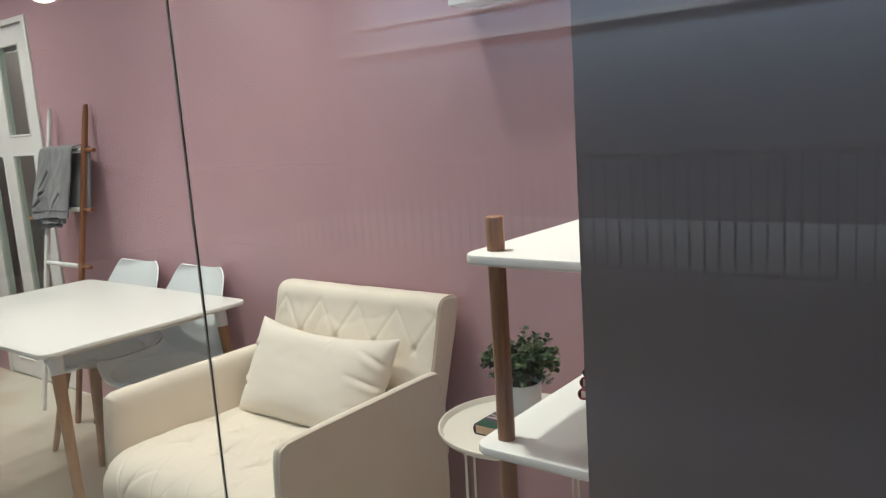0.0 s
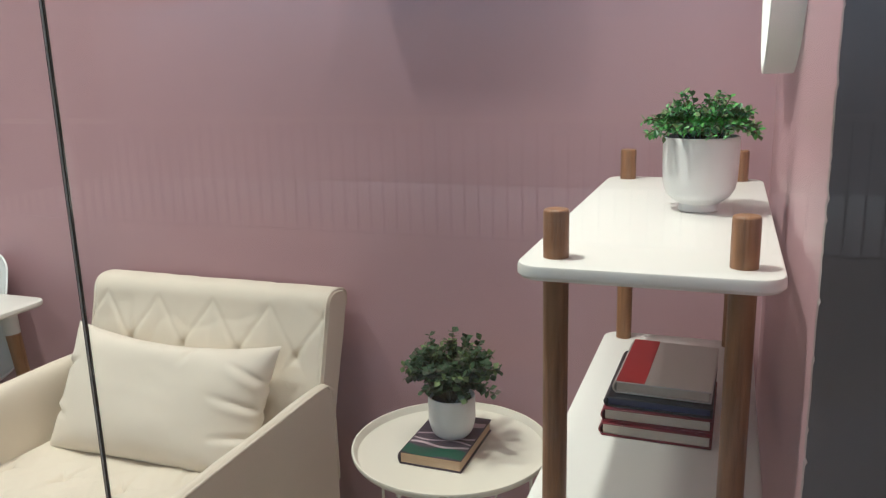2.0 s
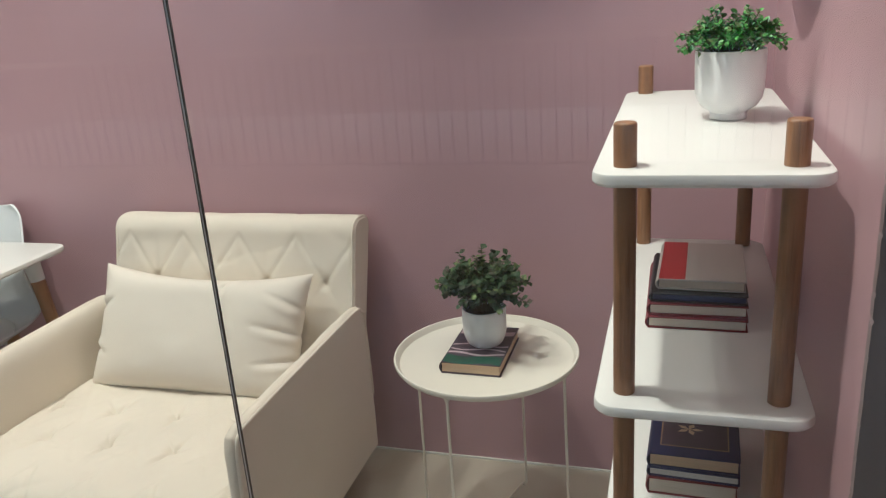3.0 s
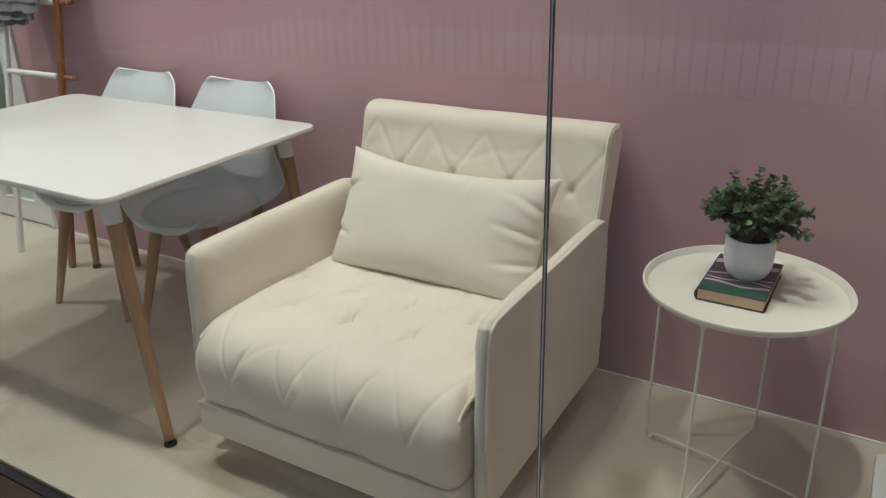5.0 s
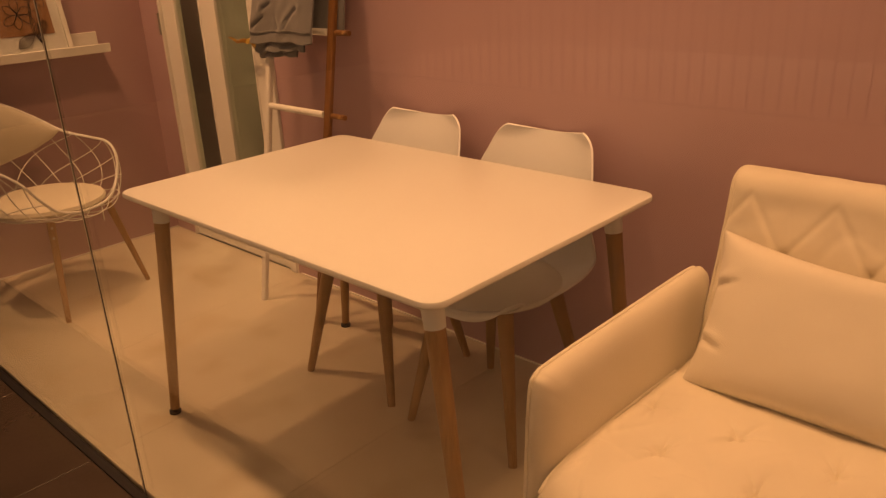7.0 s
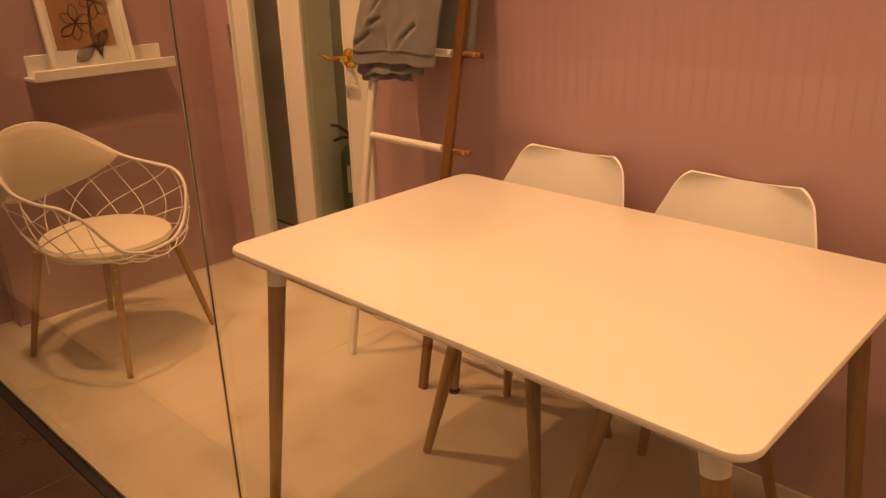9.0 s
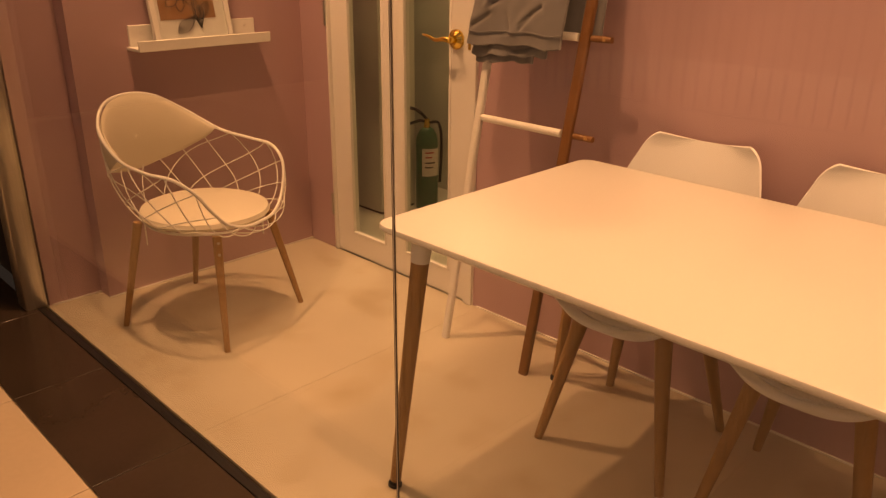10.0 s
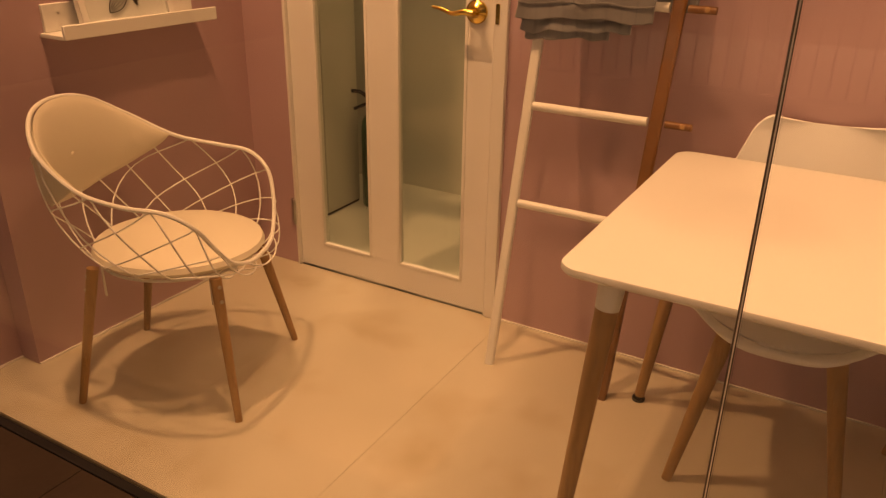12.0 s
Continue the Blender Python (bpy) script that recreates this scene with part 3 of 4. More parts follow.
def arm_mesh(x0, x1):
    """Padded slab between two piped seams, slightly puckered along them."""
    bm = bmesh.new()
    prof = [(1.500, 0.125), (1.500, 0.30), (1.510, 0.50), (1.518, 0.572), (1.535, 0.595), (1.60, 0.602), (1.95, 0.602), (2.17, 0.600), (2.215, 0.585), (2.232, 0.545), (2.238, 0.30), (2.235, 0.125)]
    path = spline([(0, y, z) for y, z in prof], 9)
    mid, half = (x0 + x1) / 2, (x1 - x0) / 2
    cy, cz = 1.8665, 0.36
    rings = []
    inner = 1 if x0 == AX0 else -1
    # from the outer face over the piped seam and the soft edge to the inner face: inset, x as a share of the half width
    for inset, fx in ((0.24, -1.04), (0.15, -1.06), (0.08, -1.05), (0.04, -1.03), (0.018, -1.0), (0.006, -0.95), (0.007, -0.84), (0.001, -0.70), (-0.002, -0.45), (-0.001, -0.15), (0.003, 0.18), (0.010, 0.48), (0.022, 0.74), (0.040, 0.94), (0.065, 1.07), (0.10, 1.14), (0.15, 1.16), (0.24, 1.10)):
        fx *= inner
        ring = []
        for k, p in enumerate(path):
            dy, dz = p.y - cy, p.z - cz
            ky = max(0.0, 1 - inset / 0.37)
            kz = max(0.0, 1 - inset / 0.24)
            puck = 0.0022 * noise.noise((p.y * 34, p.z * 34, x0 + (2 if fx > 0 else 0))) * max(0.0, 1 - abs(inset - 0.03) / 0.05)
            soft = 0.0030 * noise.noise((p.y * 6 + inset * 3, p.z * 6, x0))
            sg = -1 if fx < 0 else (1 if fx > 0 else 0)
            ring.append(bm.verts.new((mid + half * fx + sg * (puck + soft), cy + dy * ky, cz + dz * kz + 0.0010 * noise.noise((p.y * 14, fx, x0)))))
        rings.append(ring)
    for a, b in zip(rings, rings[1:]):
        for k in range(len(path) - 1):
            bm.faces.new((a[k], a[k + 1], b[k + 1], b[k]))
        bm.faces.new((a[-1], a[0], b[0], b[-1]))
    bmesh.ops.recalc_face_normals(bm, faces=bm.faces[:])
    return bm, path


for x0, x1 in ((AX0, AX0 + 0.050), (AX1 - 0.050, AX1)):
    bm, path = arm_mesh(x0, x1)
    arm = part("armrest", bm, M_LINEN, sofa)
    for x in (x0 + 0.0022 if x0 == AX0 else x1 - 0.0022,):
        bm = bmesh.new()
        pts = [(x, 1.8665 + (p.y - 1.8665) * 0.991, 0.36 + (p.z - 0.36) * 0.986) for p in path[9:-9]]
        tube(bm, pts, 0.0046, 8)
        part("piping", bm, M_LINEN, arm)

# quilted seat: runs from the back over the rounded front edge
SX0, SX1 = AX0 + 0.052, AX1 - 0.052
seat_prof = spline([(0, 2.20, 0.405), (0, 2.0, 0.415), (0, 1.75, 0.425), (0, 1.58, 0.425), (0, 1.50, 0.412), (0, 1.455, 0.375), (0, 1.437, 0.325), (0, 1.439, 0.26), (0, 1.447, 0.216), (0, 1.458, 0.203)], 10)
acc = [0.0]
for a, b in zip(seat_prof, seat_prof[1:]):
    acc.append(acc[-1] + (b - a).length)


def on_profile(prof, acc, s):
    k = 0
    while k < len(acc) - 2 and acc[k + 1] < s:
        k += 1
    t = min(1.0, max(0.0, (s - acc[k]) / max(1e-9, acc[k + 1] - acc[k])))
    p = prof[k].lerp(prof[k + 1], t)
    d = (prof[min(k + 2, len(prof) - 1)] - prof[max(k - 1, 0)]).normalized()
    return p, Vector((0, d.z, -d.y))


TUFTS = [(x, s) for s, off in ((0.36, 0.0), (0.51, 0.095)) for x in [-1.945 + off + 0.19 * k for k in range(4)]]


def seat_relief(x, s):
    d = 0.0
    # zigzag stitched over the front edge
    e = 0.63 + 0.21 * (1 - zig(x + 0.02, 0.175))
    if s > 0.56:
        d -= 0.0032 * math.exp(-((s - e) * 0.5 / 0.007) ** 2)
        d += 0.0015 * math.cos((x + 0.02) / 0.175 * 2 * math.pi)
    if s < 0.60:
        t = zig(x + 1.945, 0.19)
        for v0, hgt in ((0.36, 0.15), (0.36, -0.15), (0.66, -0.15)):
            e = v0 + hgt * t
            d -= 0.0016 * math.exp(-((s - e) * 0.5 / 0.009) ** 2)
    for tx, ts in TUFTS:
        q = math.hypot(x - tx, s - ts)
        if q < 0.12:
            d -= 0.016 * math.exp(-(q / 0.015) ** 2)
            ang = math.atan2(s - ts, x - tx)
            d -= 0.0085 * math.exp(-(q / 0.062) ** 2) * max(0, math.cos(2 * ang - 2.9 + 2.0 * noise.noise((tx * 9, ts * 9, 0.5)))) ** 16
            d -= 0.0055 * math.exp(-(q / 0.045) ** 2) * max(0, math.cos(3 * ang + 1.1 + 3.0 * noise.noise((tx * 7, ts * 7, 3.5)))) ** 14
            d -= 0.006 * math.exp(-(q / 0.06) ** 2)
    d += 0.004 * noise.noise((x * 7, s * 7, 1.3)) + 0.0018 * noise.noise((x * 22, s * 13, 4.3)) - 0.004 * max(0.0, 0.12 - abs(noise.noise((x * 5.5, s * 4.0, 9.1)))) / 0.12 * (0.5 + noise.noise((x * 3, s * 3, 2.2)))
    return d


def seat_point(u, v):
    x = SX0 + (SX1 - SX0) * u
    s = acc[-1] * v
    p, nrm = on_profile(seat_prof, acc, s)
    if s > 0.74:
        # the front roll is as wide as the chair
        wide = min(1.0, (s - 0.74) / 0.05)
        x += (2 * u - 1) * 0.006 * wide
    edge = min(u, 1 - u) * (SX1 - SX0)
    drop = 0.024 * max(0.0, 1 - edge / 0.04) ** 2
    return Vector((x, p.y, p.z)) + nrm * (seat_relief(x, s) - drop)


bm = bmesh.new()
vs = grid(bm, seat_point, 200, 240)
seat = part("seat", bm, M_LINEN, sofa, "quilted cream seat")
for x in (SX0 + 0.004, SX1 - 0.004):
    bm = bmesh.new()
    tube(bm, [Vector((x + (0.010 if x > -1.6 else -0.010) * (1 if k > 62 else 0), p.y + 0.004, p.z - 0.020 if k < 55 else p.z - 0.012)) for k, p in enumerate(seat_prof) if 8 < k < 46], 0.0042, 6)
    part("piping", bm, M_LINEN, seat)
bm = bmesh.new()
box(bm, (SX0 - 0.006, 1.444, 0.108), (SX1 + 0.006, 2.20, 0.2025), 0.008, 3)
box(bm, (SX0 - 0.004, 1.470, 0.20), (SX1 + 0.004, 2.24, 0.372), 0.02, 3)
base = part("base", bm, M_LINEN, sofa)
bm = bmesh.new()
tube(bm, [(SX0 - 0.003 + (SX1 - SX0 + 0.006) * k / 40, 1.4435 + 0.0012 * noise.noise((k * 0.7, 0, 3)), 0.2025 + 0.0015 * noise.noise((k * 0.5, 2, 0))) for k in range(41)], 0.0032, 6)
part("piping", bm, M_LINEN, base)

# quilted back
BX0, BX1 = -1.994, -1.180
back_prof = spline([(0, 2.115, 0.36), (0, 2.165, 0.50), (0, 2.205, 0.62), (0, 2.245, 0.757), (0, 2.257, 0.805), (0, 2.278, 0.830), (0, 2.312, 0.837), (0, 2.350, 0.830), (0, 2.371, 0.805), (0, 2.352, 0.72), (0, 2.255, 0.42), (0, 2.205, 0.14)], 9)
bacc = [0.0]
for a, b in zip(back_prof, back_prof[1:]):
    bacc.append(bacc[-1] + (b - a).length)


def back_relief(x, s):
    d = 0.0
    if s < 0.47:
        t = zig(x + 1.651, 0.19)
        for v0, hgt in ((0.315, 0.138), (0.315, -0.115)):
            e = v0 + hgt * (1 - t)
            d -= (0.0038 if hgt > 0 else 0.003 * max(0, 1 - (0.315 - s) / 0.07)) * math.exp(-((s - e) * 0.6 / 0.0065) ** 2)
        q = math.hypot((t - 1) * 0.095, s - 0.315)
        d -= 0.009 * math.exp(-(q / 0.016) ** 2)
        d += 0.003 * math.sin(t * math.pi) * max(0, 1 - abs(s - 0.36) / 0.09)
    d += 0.0025 * noise.noise((x * 6, s * 6, 7.3)) + 0.0014 * noise.noise((x * 22, s * 17, 2.3)) - 0.0022 * max(0.0, 0.10 - abs(noise.noise((x * 6, s * 5, 5.1)))) / 0.10
    return d


def back_point(u, v):
    x = BX0 + (BX1 - BX0) * u
    s = bacc[-1] * v
    p, nrm = on_profile(back_prof, bacc, s)
    edge = min(u, 1 - u) * (BX1 - BX0)
    drop = 0.010 * max(0.0, 1 - edge / 0.018) ** 2
    return Vector((x, p.y, p.z)) - nrm * (back_relief(x, s) - drop)


bm = bmesh.new()
vs = grid(bm, back_point, 150, 150)
for col in (vs[0], vs[-1]):
    bm.faces.new(col)
backrest = part("backrest", bm, M_LINEN, sofa, "zigzag quilted cream back")
for x in (BX0 + 0.007, BX1 - 0.007):
    bm = bmesh.new()
    tube(bm, [Vector((x, p.y + 0.002, p.z)) + Vector((0, 0, -0.004)) for p in back_prof[8:78]], 0.004, 6)
    part("piping", bm, M_LINEN, backrest)
for x, y in ((-1.955, 1.565), (-1.31, 1.60), (-1.955, 2.18), (-1.31, 2.18)):
    bm = bmesh.new()
    rod(bm, (x, y, 0), (x, y, 0.118), 0.014, 0.022, 16)
    part("leg", bm, M_BEECH, sofa)

# pillow: leans on the back
pil = bmesh.new()


def pillow_side(sgn):
    def fn(u, v):
        a, b = 2 * u - 1, 2 * v - 1
        pinch = 1 - (0.20 if b > 0 else 0.05) * (1 - a * a) * abs(b) ** 3
        pinch2 = 1 - 0.06 * (1 - b * b) * abs(a) ** 3
        thick = 0.080 * ((1 - a ** 4) * (1 - b ** 4)) ** 0.6
        wr = 0.009 * noise.noise((a * 1.3, b * 1.3, 3 + sgn)) + 0.0015 * noise.noise((a * 5, b * 4, 1 + sgn)) * (1 - a ** 6)
        fold = 0.0
        for a0, b0, ang, ln in ((0.96, 0.45, 2.75, 0.34), (0.96, 0.05, 3.0, 0.42), (0.95, -0.35, 3.3, 0.36), (-0.96, 0.3, 0.3, 0.22), (-0.95, -0.4, -0.2, 0.2), (0.3, 0.93, -1.8, 0.25)):
            ca, sa = math.cos(ang), math.sin(ang)
            da, db = (a - a0) * 1.8, b - b0
            along, across = da * ca + db * sa, -da * sa + db * ca
            if along > -0.1:
                fold -= 0.012 * math.exp(-(across / 0.042) ** 2) * max(0.0, 1 - along / (ln * 1.8))
                fold += 0.007 * math.exp(-((across - 0.11) / 0.06) ** 2) * max(0.0, 1 - along / (ln * 1.8))
        return Vector((a * 0.337 * pinch2, sgn * (thick + (wr + fold) * min(1, thick / 0.03)), b * 0.184 * pinch))
    return fn


grid(pil, pillow_side(1), 100, 64)
grid(pil, pillow_side(-1), 100, 64)
bmesh.ops.remove_doubles(pil, verts=pil.verts[:], dist=0.0005)
pillow = part("pillow", pil, M_PILLOW, None, at=pose(-1.612, 2.068, 0.558, -27, 1.5, 1.5))
tagged(pillow, "plump cream rectangular pillow leaning on the armchair back", "pillow")

# ---- shelf unit ----
shelf = thing("shelf_unit", "open white shelf unit on round brown wooden posts", "shelf")
HX0, HX1, HY0, HY1 = -0.423, -0.106, 1.372, 2.206
LEVELS = [1.183, 0.823, 0.463, 0.103]
for z in LEVELS:
    bm = bmesh.new()
    slab(bm, HX0, HX1, HY0, HY1, z - 0.020, z, 0.035, 0.005)
    part("board", bm, M_WHITE, shelf, "white lacquered board with rounded corners")
for x in (-0.378, -0.153):
    for y in (1.425, 2.168):
        for z0, z1 in zip([1.1832, 0.8232, 0.4632, 0.1032, 0.0], [1.246, 1.1628, 0.8028, 0.4428, 0.0828]):
            bm = bmesh.new()
            if z0 > 1.1:
                lathe(bm, [(0, z0), (0.0165, z0), (0.0165, z1 - 0.004), (0.0160, z1 - 0.0018), (0.0146, z1 - 0.0004), (0.0120, z1), (0, z1)], 24, (x, y, 0))
            else:
                rod(bm, (x, y, z0), (x, y, z1), 0.0165, None, 22)
            part("post", bm, M_OAK, shelf, "round brown wooden post")


def book(at, w, d, h, cover, paper, label, spine=None, band=None):
    """Closed book lying flat; spine along local -x, origin at its base centre."""
    b = thing("book", label, "book", at)
    c = bmesh.new()
    t = 0.0028
    box(c, (-w / 2, -d / 2, 0), (w / 2, d / 2, t), 0.0008, 1)
    box(c, (-w / 2, -d / 2, h - t), (w / 2, d / 2, h), 0.0008, 1)
    prof = [(-w / 2 - 0.006 * math.sin(math.pi * k / 8), h * k / 8) for k in range(9)]
    out = [[c.verts.new((x, y, z)) for x, z in prof] for y in (-d / 2, d / 2)]
    inn = [[c.verts.new((x + 0.003, y, z)) for x, z in prof] for y in (-d / 2, d / 2)]
    for k in range(8):
        c.faces.new((out[0][k], out[1][k], out[1][k + 1], out[0][k + 1]))
        c.faces.new((inn[0][k], inn[0][k + 1], inn[1][k + 1], inn[1][k]))
        for q in (0, 1):
            c.faces.new((out[q][k], out[q][k + 1], inn[q][k + 1], inn[q][k]))
    part("cover", c, cover, b)
    part("pages", boxed((-w / 2 + 0.001, -d / 2 + 0.003, t + 0.0002), (w / 2 - 0.004, d / 2 - 0.003, h - t - 0.0002), 0.0008, 1), paper, b, "pale page block")
    if band:
        part("spine_band", boxed((-w / 2 + 0.0005, -d / 2 + 0.0005, h + 0.0001), (-w / 2 + 0.047, d / 2 - 0.0005, h + 0.0008)), band, b, "red cloth band", smooth=False)
    return b


z = LEVELS[1] + 0.0003
for w, d, hgt, cov, pap, dx, dy, rot, lab, band in (
        (0.172, 0.235, 0.0225, M_MAROON, M_PAPER, 0.000, 0.0, -3, "maroon hardback book lying on the shelf", None),
        (0.170, 0.230, 0.0225, M_MAROON, M_PAPER, -0.001, 0.006, -2, "maroon hardback book in the stack", None),
        (0.166, 0.225, 0.0175, M_BLACKCOVER, M_NAVY, 0.002, 0.010, -3, "black hardback book in the stack", None),
        (0.152, 0.215, 0.0210, M_WHITECOVER, M_PAPER, 0.008, 0.022, -4, "white book with a red cloth spine on top of the stack", M_RED)):
    book(pose(-0.262 + dx, 1.784 + dy, z, 0, 0, rot + 2), w, d, hgt, cov, pap, lab, None, band)
    z += hgt + 0.0004
z = LEVELS[2] + 0.0003
lower = None
for w, d, hgt, cov, pap, dx, dy, rot, lab in (
        (0.166, 0.215, 0.036, M_MAROON, M_PAPER, 0.0, 0.0, -2, "thick maroon book lying on the shelf"),
        (0.168, 0.215, 0.020, M_NAVY, M_WHITECOVER, 0.004, 0.004, -3, "navy book in the lower stack"),
        (0.168, 0.215, 0.030, M_NAVY, M_PAPERB, 0.002, 0.008, -2, "navy book with a framed print on its cover")):
    lower = book(pose(-0.258 + dx, 1.775 + dy, z, 0, 0, rot), w, d, hgt, cov, pap, lab)
    z += hgt + 0.0004
part("cover_frame", boxed((-0.066, -0.075, 0.0301), (0.064, 0.062, 0.0304)), M_GOLDLINE, lower, "gold framed picture", smooth=False)
part("cover_print", boxed((-0.0635, -0.0725, 0.0305), (0.0615, 0.0595, 0.0308)), M_DUSK, lower, "dark flower picture", smooth=False)
bm = bmesh.new()
for k in range(5):
    a = 2 * math.pi * k / 5
    c = bm.verts.new((-0.012, -0.008, 0.0311))
    p = [bm.verts.new((-0.012 + r * math.cos(a + o), -0.008 + 0.8 * r * math.sin(a + o), 0.0311)) for r, o in ((0.016, -0.4), (0.028, 0), (0.016, 0.4))]
    bm.faces.new((c, *p))
part("cover_flower", bm, M_PAPERB, lower, smooth=False)


def pot_mesh(r_top, r_bot, h):
    bm = bmesh.new()
    prof = [(0, 0), (r_bot * 0.92, 0), (r_bot, 0.003)]
    for k in range(1, 9):
        t = k / 8
        prof.append((r_bot + (r_top - r_bot) * math.sin(t * math.pi / 2) ** 0.75, 0.003 + (h * 0.45) * t))
    prof += [(r_top, h - 0.003), (r_top - 0.0012, h), (r_top - 0.004, h), (r_top - 0.005, h - 0.004), (r_top - 0.006, h - 0.022), (0, h - 0.022)]
    return lathe(bm, prof, 40)


def cup_mesh(r, h):
    """Straight-sided cup that draws in to a narrow foot."""
    bm = bmesh.new()
    outer = [(0, 0), (0.50 * r, 0), (0.535 * r, 0.002), (0.535 * r, 0.005), (0.525 * r, 0.10 * h), (0.62 * r, 0.135 * h), (0.80 * r, 0.20 * h), (0.925 * r, 0.30 * h), (0.975 * r, 0.43 * h), (0.99 * r, 0.65 * h), (r, h - 0.003), (r - 0.001, h)]
    lathe(bm, outer + [(r - 0.004, h), (r - 0.005, h - 0.003), (0.93 * r, 0.6 * h), (0, 0.55 * h)], 48)
    return bm


def leaf_face(bm, at, size, wide, mi, curl=0.2):
    pts = [(0, 0, 0), (-wide * 0.8, 0.35, curl * 0.3), (-wide, 0.6, curl * 0.3), (0, 1.0, -curl * 0.5), (wide, 0.6, curl * 0.3), (wide * 0.8, 0.35, curl * 0.3)]
    mid = bm.verts.new(at @ Vector((0, 0.55 * size, -0.04 * size)))
    vs = [bm.verts.new(at @ (Vector(p) * size)) for p in pts]
    for k in range(6):
        f = bm.faces.new((mid, vs[k], vs[(k + 1) % 6]))
        f.material_index = mi


def plant(name, label, at, pot, r_top, h, mats, stems, reach, rise, leaf, wide, droop, seed, per=9):
    pl = thing(name, label, "plant", at)
    part("pot", pot, M_POT, pl, "white ceramic pot")
    part("soil", lathe(bmesh.new(), [(0, h - 0.012), (r_top - 0.0065, h - 0.014)], 24), M_SOIL, pl)
    rng = random.Random(seed)
    lb, sb = bmesh.new(), bmesh.new()
    for k in range(stems):
        a = 2 * math.pi * (k * 0.618 + 0.05 * rng.random())
        rad = (k + 0.5) / stems
        out = reach * (0.25 + 0.75 * rad ** 0.6) * rng.uniform(0.85, 1.1)
        top = rise * (1.0 - 0.55 * rad ** 1.6) * rng.uniform(0.62, 1.18)
        base = Vector((0.45 * r_top * rad * math.cos(a), 0.45 * r_top * rad * math.sin(a), h - 0.014))
        tip = Vector((out * math.cos(a), out * math.sin(a), h + top))
        mid = (base + tip) / 2 + Vector((0, 0, 0.25 * rise * rad))
        pts = spline([base, mid, tip - Vector((0, 0, droop * rad))], 6)
        tube(sb, pts, 0.0011, 4)
        for q in range(per):
            t = 0.30 + 0.70 * q / (per - 1)
            i = min(int(t * (len(pts) - 1)), len(pts) - 2)
            p = pts[i].lerp(pts[i + 1], t * (len(pts) - 1) - i)
            d = (pts[i + 1] - pts[i]).normalized()
            for side in (0, 1):
                spin = q * 1.57 + side * math.pi + rng.uniform(-0.5, 0.5)
                o = d.orthogonal().normalized()
                o.rotate(Matrix.Rotation(spin, 3, d))
                way = (o + d * rng.uniform(0.25, 0.8) + Vector((0, 0, rng.uniform(-0.1, 0.25)))).normalized()
                m = Matrix.Translation(p) @ way.to_track_quat("Y", "Z").to_matrix().to_4x4() @ Matrix.Rotation(rng.uniform(-0.5, 0.5), 4, "Y")
                leaf_face(lb, m, leaf * rng.uniform(0.7, 1.15) * (1 - 0.25 * t), wide, rng.choices(range(len(mats)), [5, 3, 2][:len(mats)])[0])
    part("stems", sb, M_STEM, pl)
    part("leaves", lb, mats, pl, "dense small leaves", smooth=False)
    return pl


plant("potted_plant", "bright green bushy artificial plant in a white pot on the shelf", pose(-0.220, 1.808, LEVELS[0]), cup_mesh(0.0605, 0.122), 0.0605, 0.122, [M_LEAF, M_LEAFDEEP, M_LEAFP], 92, 0.092, 0.060, 0.0165, 0.33, 0.022, 11, 11)

# ---- side table ----
SC = (-0.768, 2.080)
side = thing("side_table", "round cream metal tray table on bent wire legs", "side table", pose(*SC, 0))
bm = bmesh.new()
lathe(bm, [(0, 0.524), (0.219, 0.524), (0.233, 0.530), (0.2385, 0.538), (0.2395, 0.544), (0.2382, 0.547), (0.2345, 0.547), (0.231, 0.542), (0.225, 0.5315), (0.211, 0.5265), (0, 0.5265)], 72)
part("tray", bm, M_CREAMMETAL, side)
for k in range(2):
    bm = bmesh.new()
    a = radians(-13 + 90 * k)
    c, s = math.cos(a), math.sin(a)
    zb = 0.008 + 0.010 * k
    loc = [(0.214, 0, 0.524), (0.217, 0, 0.26), (0.219, 0, 0.03), (0.2165, 0, 0.012), (0.209, 0, 0.0045), (0.200, 0, 0.009), (0.189, 0, 0.020), (0.10, 0, 0.024 + 0.005 * k)]
    path = loc + [(0, 0, 0.026 + 0.0075 * k)] + [(-x, y, zz) for x, y, zz in loc[::-1]]
    tube(bm, [(c * x, s * x, max(zz, 0.0046)) for x, y, zz in spline(path, 5)], 0.0037, 8)
    part("leg_frame", bm, M_CREAMMETAL, side, "bent cream wire legs")
for k in range(4):
    bm = bmesh.new()
    a = radians(-13 + 90 * k)
    rod(bm, (0.214 * math.cos(a), 0.214 * math.sin(a), 0.514), (0.214 * math.cos(a), 0.214 * math.sin(a), 0.5239), 0.007, None, 10)
    part("bracket", bm, M_CREAMMETAL, side)
TB = 0.5271
pb = book(pose(-0.782, 2.094, TB, 0, 0, -1), 0.152, 0.228, 0.031, M_DUSK, M_PAPERB, "thick paperback with a dark printed cover on the side table")
for y0, y1, m, nm in ((-0.113, -0.072, M_TEAL, "green_print"), (-0.063, -0.054, M_PINKPRINT, "pale_print"), (-0.036, -0.030, M_PINKPRINT, "pale_print"), (-0.010, -0.002, M_PINKPRINT, "pale_print"), (0.06, 0.085, M_PINKPRINT, "pale_print")):
    bm = bmesh.new()
    grid(bm, lambda u, v: (-0.073 + 0.146 * u, y0 + (y1 - y0) * v + 0.006 * math.sin(u * 7 + y0 * 90), 0.0312 + 0.0002), 20, 1)
    part(nm, bm, m, pb)
